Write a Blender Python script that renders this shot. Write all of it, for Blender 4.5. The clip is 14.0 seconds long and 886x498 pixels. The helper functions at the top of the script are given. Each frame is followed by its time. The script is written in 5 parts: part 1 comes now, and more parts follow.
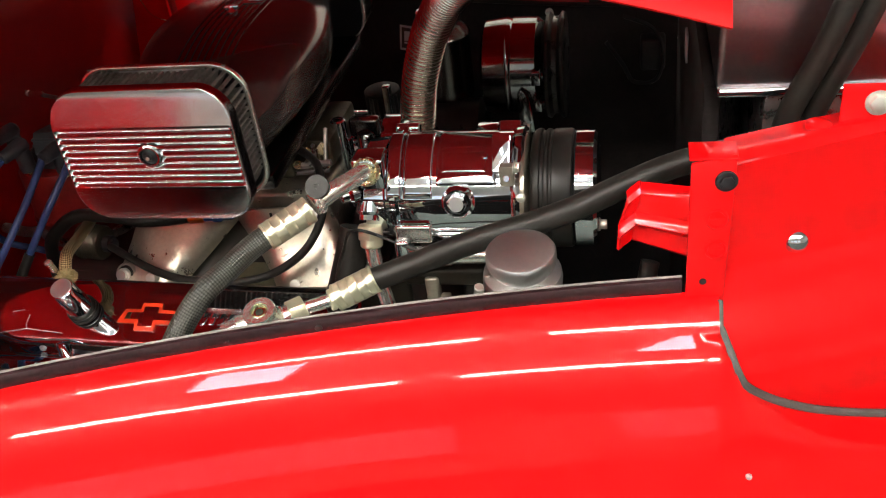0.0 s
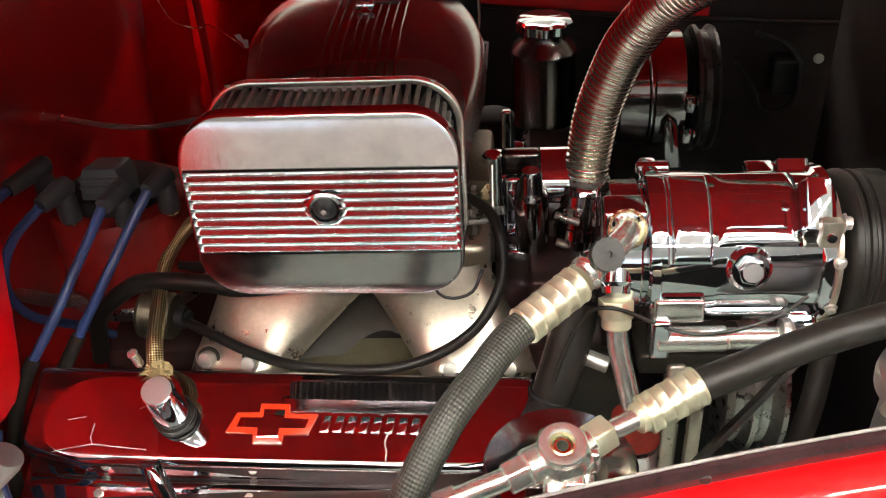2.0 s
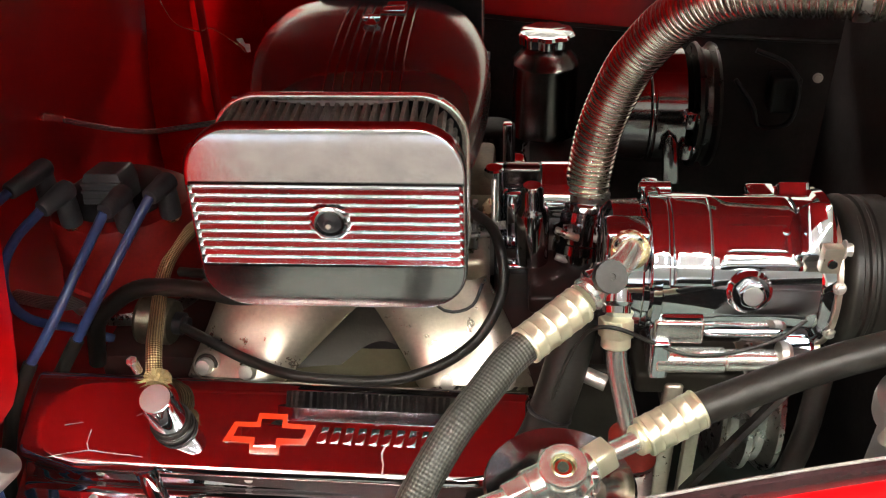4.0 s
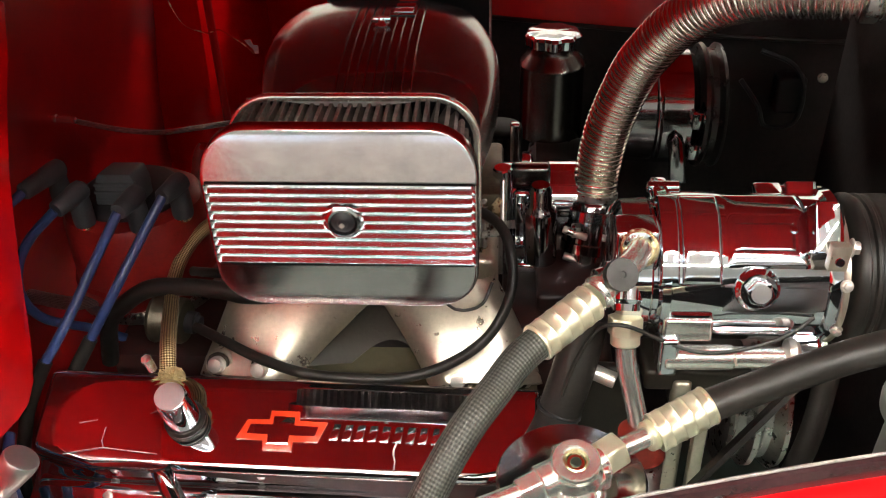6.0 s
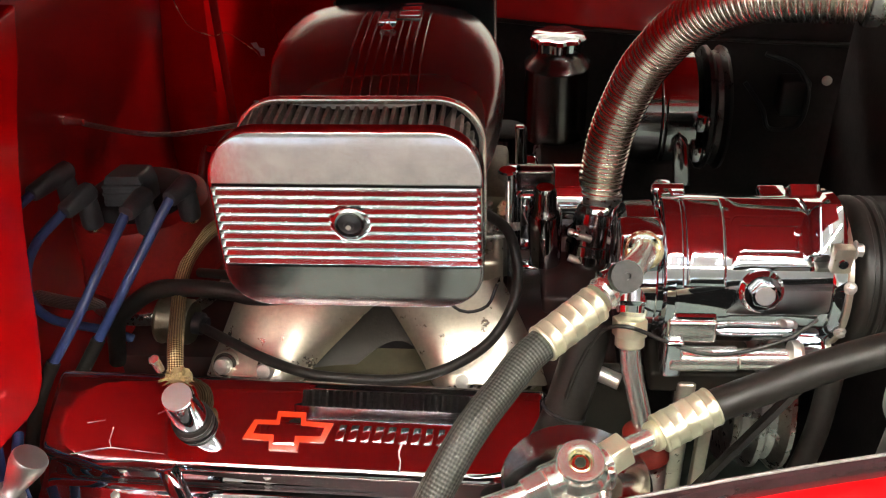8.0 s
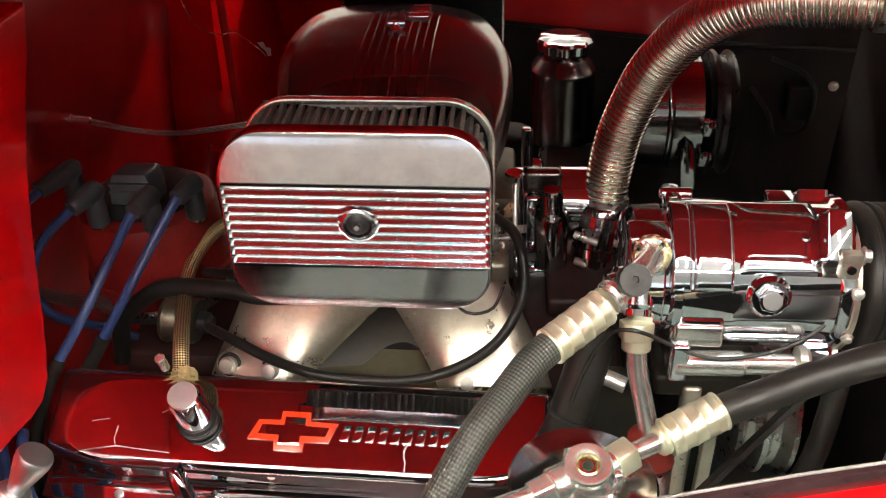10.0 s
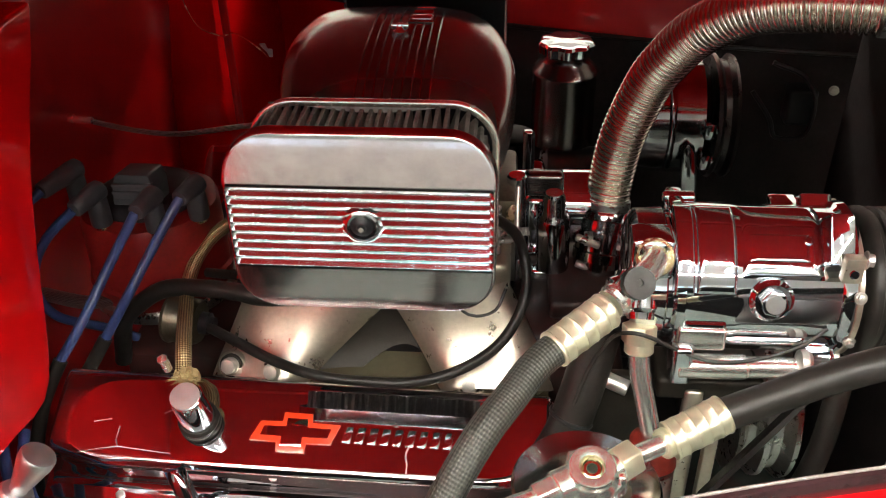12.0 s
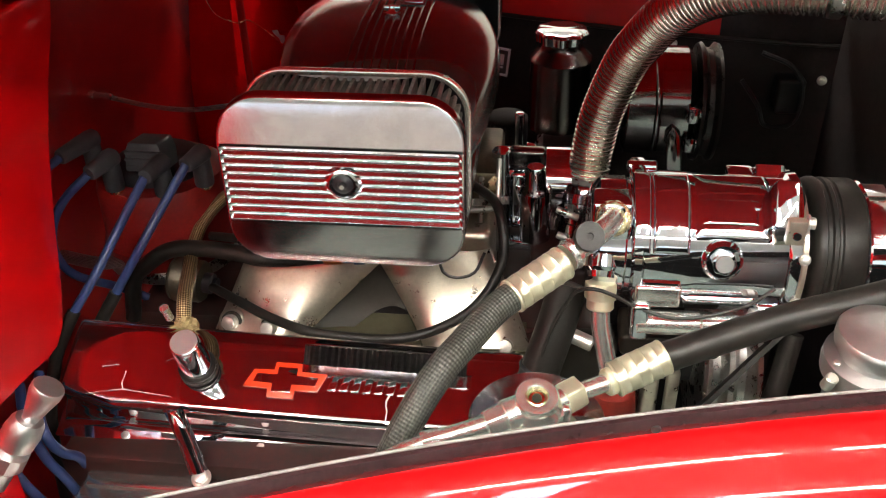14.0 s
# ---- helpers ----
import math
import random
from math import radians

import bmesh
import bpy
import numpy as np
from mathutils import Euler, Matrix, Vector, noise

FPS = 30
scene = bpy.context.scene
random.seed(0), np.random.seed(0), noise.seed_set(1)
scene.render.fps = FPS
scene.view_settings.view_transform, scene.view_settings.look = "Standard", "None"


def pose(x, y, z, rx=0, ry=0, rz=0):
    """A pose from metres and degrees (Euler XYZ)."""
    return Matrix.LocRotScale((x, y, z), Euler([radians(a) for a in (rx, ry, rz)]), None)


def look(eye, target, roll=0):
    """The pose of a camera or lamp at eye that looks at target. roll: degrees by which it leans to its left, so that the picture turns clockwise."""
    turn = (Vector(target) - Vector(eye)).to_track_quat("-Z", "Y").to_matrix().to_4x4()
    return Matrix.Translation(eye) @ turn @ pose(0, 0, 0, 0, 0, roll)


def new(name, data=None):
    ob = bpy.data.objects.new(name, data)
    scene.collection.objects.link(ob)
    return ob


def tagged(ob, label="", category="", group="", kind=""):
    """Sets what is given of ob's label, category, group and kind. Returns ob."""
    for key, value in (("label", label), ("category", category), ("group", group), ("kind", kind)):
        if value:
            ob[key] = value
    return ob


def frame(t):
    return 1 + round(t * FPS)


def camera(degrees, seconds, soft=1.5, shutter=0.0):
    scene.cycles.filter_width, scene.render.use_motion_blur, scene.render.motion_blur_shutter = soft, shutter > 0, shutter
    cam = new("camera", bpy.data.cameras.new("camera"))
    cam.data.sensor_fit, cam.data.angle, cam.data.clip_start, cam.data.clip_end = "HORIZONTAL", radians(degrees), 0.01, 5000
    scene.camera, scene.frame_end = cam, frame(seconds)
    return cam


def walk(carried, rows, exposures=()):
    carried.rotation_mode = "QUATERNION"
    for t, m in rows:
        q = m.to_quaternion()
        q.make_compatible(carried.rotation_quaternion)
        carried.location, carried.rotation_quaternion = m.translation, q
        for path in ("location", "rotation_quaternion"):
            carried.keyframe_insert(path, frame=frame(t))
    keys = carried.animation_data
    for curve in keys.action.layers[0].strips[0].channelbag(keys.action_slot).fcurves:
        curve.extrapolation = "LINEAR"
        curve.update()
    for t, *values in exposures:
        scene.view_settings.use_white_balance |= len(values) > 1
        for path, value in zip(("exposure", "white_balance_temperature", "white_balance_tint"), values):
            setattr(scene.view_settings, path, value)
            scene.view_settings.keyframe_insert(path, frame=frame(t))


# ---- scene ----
cam = camera(52.1, 14.0, 1.1)
PATH = [
    (0, (0.021, -0.015, 1.458), (-0.391, 1.58, 0.324), -8.0),
    (0.5, (-0.149, -0.007, 1.442), (-0.378, 1.633, 0.321), -6.7),
    (0.7, (-0.194, 0.004, 1.429), (-0.429, 1.656, 0.327), -7.2),
    (1, (-0.269, 0.057, 1.406), (-0.456, 1.715, 0.302), -6.4),
    (1.5, (-0.342, 0.165, 1.376), (-0.506, 1.819, 0.264), -5.5),
    (2, (-0.38, 0.206, 1.366), (-0.531, 1.861, 0.253), -3.5),
    (2.5, (-0.388, 0.233, 1.364), (-0.529, 1.891, 0.253), -2.0),
    (3, (-0.388, 0.221, 1.374), (-0.519, 1.879, 0.264), -1.7),
    (5.5, (-0.397, 0.205, 1.381), (-0.529, 1.861, 0.266), -1.8),
    (6, (-0.398, 0.201, 1.383), (-0.533, 1.859, 0.272), -1.9),
    (6.5, (-0.396, 0.198, 1.384), (-0.539, 1.856, 0.273), -1.9),
    (7, (-0.399, 0.195, 1.382), (-0.544, 1.851, 0.27), -1.8),
    (7.5, (-0.399, 0.197, 1.384), (-0.542, 1.854, 0.273), -1.9),
    (8, (-0.399, 0.196, 1.386), (-0.543, 1.856, 0.279), -2.0),
    (10.5, (-0.407, 0.196, 1.386), (-0.55, 1.857, 0.282), -1.2),
    (11, (-0.408, 0.194, 1.387), (-0.547, 1.854, 0.281), -1.0),
    (11.5, (-0.408, 0.194, 1.385), (-0.546, 1.855, 0.28), -0.9),
    (12, (-0.411, 0.195, 1.387), (-0.55, 1.859, 0.286), -1.0),
    (12.5, (-0.412, 0.195, 1.387), (-0.553, 1.857, 0.284), -0.9),
    (13, (-0.419, 0.193, 1.386), (-0.562, 1.855, 0.282), -0.6),
    (13.5, (-0.392, 0.185, 1.384), (-0.553, 1.847, 0.283), -0.8),
    (14, (-0.353, 0.118, 1.39), (-0.557, 1.78, 0.296), -1.2),
]
walk(cam, [(t, look(eye, target, roll)) for t, eye, target, roll in PATH], exposures=((0, -0.36), (0.6, -0.25), (1.3, 0.03), (2, 0.17), (14, 0.17)))

# ---------------------------------------------------------------- light
world = bpy.data.worlds.new("room_world")
scene.world = world
world.use_nodes = True
world.node_tree.nodes["Background"].inputs[0].default_value = (0.8, 0.85, 1.0, 1)
world.node_tree.nodes["Background"].inputs[1].default_value = 0.02
STRIP_POWER = 84.0


# ---------------------------------------------------------------- materials
def mat(name, base, rough=0.5, metal=0.0, vary=0.0, scale=30.0, bump=0.0, bump_scale=200.0, coat=0.0, coat_rough=0.05,
        second=None, rough_vary=0.0, speck=None, speck_scale=60.0, speck_at=0.72, spec=0.5):
    """Principled surface with tone variation at two scales, uneven gloss and fine relief."""
    m = bpy.data.materials.new(name)
    m.use_nodes = True
    nt = m.node_tree
    b = nt.nodes["Principled BSDF"]
    b.inputs["Metallic"].default_value = metal
    b.inputs["Roughness"].default_value = rough
    b.inputs["Coat Weight"].default_value = coat
    b.inputs["Specular IOR Level"].default_value = spec
    if coat >= 0.7:
        b.inputs["Specular IOR Level"].default_value = 0.05
    b.inputs["Coat Roughness"].default_value = coat_rough
    tc = nt.nodes.new("ShaderNodeTexCoord")
    b.inputs["Base Color"].default_value = (*base, 1)

    def noise_node(s, detail=4.0, w=0.6):
        n = nt.nodes.new("ShaderNodeTexNoise")
        n.inputs["Scale"].default_value = s
        n.inputs["Detail"].default_value = detail
        n.inputs["Roughness"].default_value = w
        nt.links.new(tc.outputs["Object"], n.inputs["Vector"])
        return n

    col = None
    if vary or second:
        n1, n2 = noise_node(scale), noise_node(scale * 7, 3.0)
        add = nt.nodes.new("ShaderNodeMath")
        add.operation = "MULTIPLY_ADD"
        add.inputs[1].default_value = 0.4
        nt.links.new(n2.outputs["Fac"], add.inputs[0])
        half = nt.nodes.new("ShaderNodeMath")
        half.operation = "MULTIPLY"
        half.inputs[1].default_value = 0.6
        nt.links.new(n1.outputs["Fac"], half.inputs[0])
        nt.links.new(half.outputs[0], add.inputs[2])
        ramp = nt.nodes.new("ShaderNodeValToRGB")
        ramp.color_ramp.elements[0].position, ramp.color_ramp.elements[1].position = 0.36, 0.64
        lo = second if second else tuple(c * (1 - vary) for c in base)
        hi = base if second else tuple(min(1, c * (1 + vary)) for c in base)
        ramp.color_ramp.elements[0].color, ramp.color_ramp.elements[1].color = (*lo, 1), (*hi, 1)
        nt.links.new(add.outputs[0], ramp.inputs[0])
        col = ramp.outputs[0]
    if speck:
        n3 = noise_node(speck_scale, 6.0, 0.7)
        r3 = nt.nodes.new("ShaderNodeValToRGB")
        r3.color_ramp.elements[0].position, r3.color_ramp.elements[1].position = speck_at, speck_at + 0.05
        nt.links.new(n3.outputs["Fac"], r3.inputs[0])
        mix = nt.nodes.new("ShaderNodeMixRGB")
        nt.links.new(r3.outputs[0], mix.inputs[0])
        if col:
            nt.links.new(col, mix.inputs[1])
        else:
            mix.inputs[1].default_value = (*base, 1)
        mix.inputs[2].default_value = (*speck, 1)
        col = mix.outputs[0]
    if col:
        nt.links.new(col, b.inputs["Base Color"])
    if rough_vary:
        n4 = noise_node(scale * 1.7, 5.0, 0.65)
        mr = nt.nodes.new("ShaderNodeMapRange")
        mr.inputs[1].default_value, mr.inputs[2].default_value = 0.35, 0.7
        mr.inputs[3].default_value, mr.inputs[4].default_value = max(0.02, rough - rough_vary), min(1, rough + rough_vary)
        nt.links.new(n4.outputs["Fac"], mr.inputs[0])
        nt.links.new(mr.outputs[0], b.inputs["Roughness"])
    if bump:
        n5 = noise_node(bump_scale, 3.0)
        bp = nt.nodes.new("ShaderNodeBump")
        bp.inputs["Strength"].default_value = bump
        bp.inputs["Distance"].default_value = 0.001
        nt.links.new(n5.outputs["Fac"], bp.inputs["Height"])
        nt.links.new(bp.outputs[0], b.inputs["Normal"])
    return m


def woven(name, dark, light, rough, metal, pitch_u, pitch_v):
    """Diamond weave laid along a hose by its UV map (u round, v along, both in metres)."""
    m = mat(name, dark, rough, metal)
    nt = m.node_tree
    b = nt.nodes["Principled BSDF"]
    uv = nt.nodes.new("ShaderNodeUVMap")
    sep = nt.nodes.new("ShaderNodeSeparateXYZ")
    nt.links.new(uv.outputs[0], sep.inputs[0])

    def node(op, a, c):
        n = nt.nodes.new("ShaderNodeMath")
        n.operation = op
        for i, v in enumerate((a, c)):
            if isinstance(v, (int, float)):
                n.inputs[i].default_value = v
            elif v is not None:
                nt.links.new(v, n.inputs[i])
        return n.outputs[0]

    u = node("MULTIPLY", sep.outputs[0], 2 * math.pi / pitch_u)
    v = node("MULTIPLY", sep.outputs[1], 2 * math.pi / pitch_v)
    a = node("SINE", node("ADD", u, v), None)
    c = node("SINE", node("SUBTRACT", u, v), None)
    w = node("MULTIPLY_ADD", node("MULTIPLY", a, c), 0.5)
    w.node.inputs[2].default_value = 0.5
    ramp = nt.nodes.new("ShaderNodeValToRGB")
    ramp.color_ramp.elements[0].color, ramp.color_ramp.elements[1].color = (*dark, 1), (*light, 1)
    ramp.color_ramp.elements[0].position, ramp.color_ramp.elements[1].position = 0.3, 0.8
    nt.links.new(w, ramp.inputs[0])
    nt.links.new(ramp.outputs[0], b.inputs["Base Color"])
    bp = nt.nodes.new("ShaderNodeBump")
    bp.inputs["Strength"].default_value, bp.inputs["Distance"].default_value = 0.7, 0.0008
    nt.links.new(w, bp.inputs["Height"])
    nt.links.new(bp.outputs[0], b.inputs["Normal"])
    return m


def glowing(name, colour, strength):
    m = bpy.data.materials.new(name)
    m.use_nodes = True
    b = m.node_tree.nodes["Principled BSDF"]
    b.inputs["Base Color"].default_value = (*colour, 1)
    b.inputs["Emission Color"].default_value = (*colour, 1)
    b.inputs["Emission Strength"].default_value = strength
    return m


RED = mat("red_paint", (0.78, 0.003, 0.005), 0.28, 0, 0.05, 3, 0.02, 900, 0.75, 0.0, speck=(0.8, 0.25, 0.2), speck_scale=90, speck_at=0.79)
RED_UNDER = mat("red_paint_hood_lining", (0.78, 0.003, 0.005), 0.5, 0, 0.06, 3, 0.04, 500, spec=0.2)
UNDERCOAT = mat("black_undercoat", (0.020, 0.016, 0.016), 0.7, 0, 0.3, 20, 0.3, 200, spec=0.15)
# Darker copy of the body red; bay shade is put into the colour
RED_SHADED = mat("red_paint_shaded", (0.45, 0.004, 0.005), 0.3, 0, 0.1, 4, 0.03, 600, 0.6, 0.08, speck=(0.35, 0.1, 0.08), speck_scale=70, speck_at=0.78)
# Chrome darkened: shade and dark reflections are put into its colour
SHADED_CHROME = mat("shaded_chrome", (0.36, 0.35, 0.36), 0.12, 1, 0.06, 14, 0.02, 300)
CHROME = mat("chrome", (0.71, 0.735, 0.785), 0.06, 0.992, 0.05, 14, 0.015, 300, rough_vary=0.03, speck=(0.5, 0.5, 0.5), speck_scale=120, speck_at=0.8)
CHROME_COVER = mat("chrome_cover", (0.60, 0.585, 0.61), 0.035, 0.995, 0.04, 9, 0.012, 60, rough_vary=0.025, speck=(0.55, 0.5, 0.5), speck_scale=160, speck_at=0.77)
ALU = mat("polished_aluminium", (0.54, 0.51, 0.53), 0.16, 1, 0.09, 45, 0.04, 250, rough_vary=0.04, speck=(0.68, 0.68, 0.68), speck_scale=120, speck_at=0.72)
BRUSHED = mat("brushed_aluminium", (0.68, 0.68, 0.68), 0.42, 1, 0.05, 30, 0.05, 400)
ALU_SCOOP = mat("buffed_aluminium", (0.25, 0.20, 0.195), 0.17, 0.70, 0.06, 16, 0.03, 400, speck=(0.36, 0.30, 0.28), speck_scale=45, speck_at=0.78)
SATIN = mat("satin_aluminium", (0.92, 0.90, 0.84), 0.25, 0.9, 0.03, 30, 0.03, 300)
CAST = mat("cast_aluminium", (0.58, 0.53, 0.43), 0.3, 0.85, 0.12, 30, 0, 500, rough_vary=0.03)
ZINC = mat("yellow_zinc", (0.90, 0.88, 0.65), 0.32, 0.8, 0.04, 30, 0.03, 300)
BRASS = mat("brass", (0.84, 0.72, 0.45), 0.25, 1, 0.12, 50, rough_vary=0.1)
STEEL = mat("dull_steel", (0.5, 0.49, 0.47), 0.34, 1, 0.15, 40, 0.1, 500, rough_vary=0.12)
CARB = mat("dull_zinc_casting", (0.11, 0.095, 0.065), 0.42, 0.7, 0.25, 40, 0.2, 300)
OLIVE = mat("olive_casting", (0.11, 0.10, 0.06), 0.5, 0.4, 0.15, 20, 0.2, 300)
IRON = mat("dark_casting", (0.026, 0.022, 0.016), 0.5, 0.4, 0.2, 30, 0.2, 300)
BOLT = mat("bolt_steel", (0.76, 0.74, 0.68), 0.36, 0.9, 0.06, 80)
TANK = mat("dull_tank", (0.42, 0.36, 0.37), 0.28, 1.0, 0.08, 30, 0.05, 300, speck=(0.8, 0.78, 0.78), speck_scale=110, speck_at=0.78)
PLATE = mat("dull_plate", (0.66, 0.63, 0.60), 0.24, 0.92, 0.06, 30, 0.08, 120)
STEEL_RIB = mat("ribbed_stainless", (0.95, 0.92, 0.83), 0.2, 0.99, 0.04, 40)
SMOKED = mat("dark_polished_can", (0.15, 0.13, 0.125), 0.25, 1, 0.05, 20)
RUBBER = mat("black_rubber", (0.016, 0.0143, 0.0125), 0.42, 0, 0.3, 40, 0.1, 500, spec=0.3, rough_vary=0.1, speck=(0.06, 0.055, 0.05), speck_scale=80, speck_at=0.74)
SEAL = mat("weatherstrip_rubber", (0.030, 0.013, 0.015), 0.2, 0, 0.25, 30, 0.05, 400, rough_vary=0.06, spec=0.5)
BEAD = mat("worn_bead", (0.24, 0.21, 0.205), 0.3, 0, 0.35, 40, 0.1, 300)
WELT = mat("welt_piping", (0.09, 0.09, 0.085), 0.4, 0, 0.2, 60, 0.1, 500)
BLACK = mat("black_enamel", (0.020, 0.017, 0.016), 0.35, 0, 0.3, 12, 0.1, 200, rough_vary=0.12, speck=(0.05, 0.04, 0.035), speck_scale=40, speck_at=0.72)
PLASTIC = mat("black_plastic", (0.016, 0.016, 0.018), 0.4, 0, 0.2, 30, 0.05, 300, spec=0.3)
BOOT = mat("spark_boot_rubber", (0.032, 0.032, 0.036), 0.5, 0, 0.3, 50, 0.1, 300)
COIL = mat("dark_grey_moulding", (0.045, 0.05, 0.055), 0.42, 0, 0.2, 60, 0.05, 300)
BLUE = mat("blue_silicone", (0.028, 0.05, 0.15), 0.38, 0, 0.15, 60, 0.05, 300)
CAP_RED = mat("red_distributor_plastic", (0.22, 0.012, 0.010), 0.35, 0, 0.2, 30, 0.08, 300)
PLEAT = mat("filter_gauze", (0.15, 0.135, 0.12), 0.8, 0, 0.3, 200, 0.3, 900)
ENAMEL = mat("orange_red_enamel", (0.78, 0.045, 0.012), 0.3, 0, 0.05, 40, coat=0.6)
BLUE_AN = mat("blue_anodised", (0.02, 0.10, 0.55), 0.25, 1, 0.1, 40)
RED_AN = mat("orange_anodised", (0.75, 0.16, 0.03), 0.3, 1, 0.1, 40)
RED_OXIDE = mat("red_dust_cap", (0.22, 0.02, 0.012), 0.45, 0, 0.2, 40)
BLOCK = mat("engine_enamel", (0.05, 0.012, 0.010), 0.45, 0, 0.35, 14, 0.2, 120, second=(0.018, 0.014, 0.012))
TWINE = mat("frayed_braid", (0.42, 0.33, 0.16), 0.6, 0.4, 0.3, 120, 0.6, 900)
MARKER = mat("pale_label", (0.62, 0.62, 0.66), 0.5, 0, 0.2, 60)
FLOOR_SEAL = mat("grey_gasket", (0.38, 0.38, 0.365), 0.5, 0.2, 0.1, 60, 0.1, 300)
STAIN_AND_GLINT = mat("streak_and_glint", (0.55, 0.42, 0.44), 0.6, 0, 0.3, 200)
BRAID_BLACK = woven("black_fabric_braid", (0.016, 0.017, 0.014), (0.070, 0.073, 0.061), 0.40, 0, 0.0056, 0.0062)
BRAID_FINE = woven("fine_steel_braid", (0.16, 0.15, 0.14), (0.62, 0.60, 0.57), 0.3, 0.9, 0.0038, 0.0030)
BRAID_STEEL = woven("stainless_braid", (0.10, 0.062, 0.022), (0.66, 0.52, 0.28), 0.36, 0.8, 0.0054, 0.0040)
TINT = mat("tinted_glass", (0.012, 0.014, 0.014), 0.06, 0, 0.2, 2, spec=0.4)
CONCRETE = mat("painted_concrete", (0.095, 0.125, 0.105), 0.5, 0, 0.15, 1.2, 0.3, 60, second=(0.07, 0.09, 0.078))
WALL = mat("wall_paint", (0.76, 0.73, 0.69), 0.7, 0, 0.05, 2, 0.1, 80)
CEIL = mat("ceiling_paint", (0.80, 0.78, 0.75), 0.8, 0, 0.05, 2, 0.1, 60)
HOUSING = mat("white_enamel", (0.8, 0.8, 0.8), 0.4, 0, 0.04, 10)
TUBE = glowing("lamp_diffuser", (1.0, 0.93, 0.82), STRIP_POWER)
COOL = glowing("cool_panel", (0.80, 0.88, 1.0), 34.0)
DAYLIGHT = glowing("frosted_daylight", (0.74, 0.86, 1.0), 0.7)


# ---------------------------------------------------------------- mesh tools
def thing(name, at, label, category, group="", kind=""):
    ob = new(name)
    ob.location = at
    ob.empty_display_size = 0.02
    return tagged(ob, label, category, group, kind)


def root(ob):
    while ob.parent:
        ob = ob.parent
    return ob


def finish(bm, name, material, offset=(0, 0, 0), sharp=35):
    bmesh.ops.recalc_face_normals(bm, faces=bm.faces[:])
    me = bpy.data.meshes.new(name)
    off = Vector(offset)
    for v in bm.verts:
        v.co -= off
    bm.to_mesh(me)
    bm.free()
    me.materials.append(material)
    me.polygons.foreach_set("use_smooth", [True] * len(me.polygons))
    me.set_sharp_from_angle(angle=radians(sharp))
    return me


def part(name, bm, material, parent, label="", sharp=35):
    """Links a bmesh, given in world places, as one mesh object under a thing or a part."""
    ob = new(name, finish(bm, name, material, root(parent).location, sharp))
    ob.parent = parent
    return tagged(ob, label)


def solo(name, bm, material, label, category, group="", kind="", sharp=35):
    """A thing that is one mesh, its origin at its base."""
    lo = [min(v.co[i] for v in bm.verts) for i in range(3)]
    hi = [max(v.co[i] for v in bm.verts) for i in range(3)]
    at = ((lo[0] + hi[0]) / 2, (lo[1] + hi[1]) / 2, lo[2])
    ob = new(name, finish(bm, name, material, at, sharp))
    ob.location = at
    return tagged(ob, label, category, group, kind)


def join(*bms):
    out = bms[0]
    for b in bms[1:]:
        me = bpy.data.meshes.new("tmp")
        b.to_mesh(me)
        b.free()
        out.from_mesh(me)
        bpy.data.meshes.remove(me)
    return out


def axis_frame(a, b):
    """Orthonormal u, v, w with w from a to b."""
    w = (Vector(b) - Vector(a)).normalized()
    up = Vector((0, 0, 1)) if abs(w.z) < 0.9 else Vector((1, 0, 0))
    u = up.cross(w).normalized()
    return u, w.cross(u), w


def lathe(a, b, profile, n=32, flutes=0, flute_depth=0.0):
    """Turned shape about the axis from a towards b: profile of (metres along, radius)."""
    bm = bmesh.new()
    u, v, w = axis_frame(a, b)
    a = Vector(a)
    rings = []
    for s, r in profile:
        if r < 1e-6:
            rings.append([bm.verts.new(a + w * s)])
            continue
        ring = []
        for i in range(n):
            t = 2 * math.pi * i / n
            rr = r * (1 + flute_depth * math.cos(flutes * t)) if flutes else r
            ring.append(bm.verts.new(a + w * s + (u * math.cos(t) + v * math.sin(t)) * rr))
        rings.append(ring)
    for p, q in zip(rings, rings[1:]):
        for i in range(n):
            j = (i + 1) % n
            if len(p) == 1 and len(q) == 1:
                continue
            if len(p) == 1:
                bm.faces.new((p[0], q[i], q[j]))
            elif len(q) == 1:
                bm.faces.new((p[i], q[0], p[j]))
            else:
                bm.faces.new((p[i], q[i], q[j], p[j]))
    for ring in (rings[0], rings[-1]):
        if len(ring) > 2:
            bm.faces.new(ring)
    return bm


def rod(a, b, r, bev=0.0015, n=24):
    d = (Vector(b) - Vector(a)).length
    bev = min(bev, r * 0.5, d * 0.3)
    return lathe(a, b, [(0, 0), (0, r - bev), (bev, r), (d - bev, r), (d, r - bev), (d, 0)], n)


def smooth_path(pts, step=0.006):
    """Catmull-Rom through the given points."""
    pts = [Vector(p) for p in pts]
    ext = [2 * pts[0] - pts[1], *pts, 2 * pts[-1] - pts[-2]]
    out = []
    for i in range(1, len(ext) - 2):
        p0, p1, p2, p3 = ext[i - 1:i + 3]
        k = max(2, int((p2 - p1).length / step))
        for j in range(k):
            t = j / k
            out.append(0.5 * ((2 * p1) + (p2 - p0) * t + (2 * p0 - 5 * p1 + 4 * p2 - p3) * t * t + (3 * p1 - p0 - 3 * p2 + p3) * t ** 3))
    out.append(pts[-1])
    return out


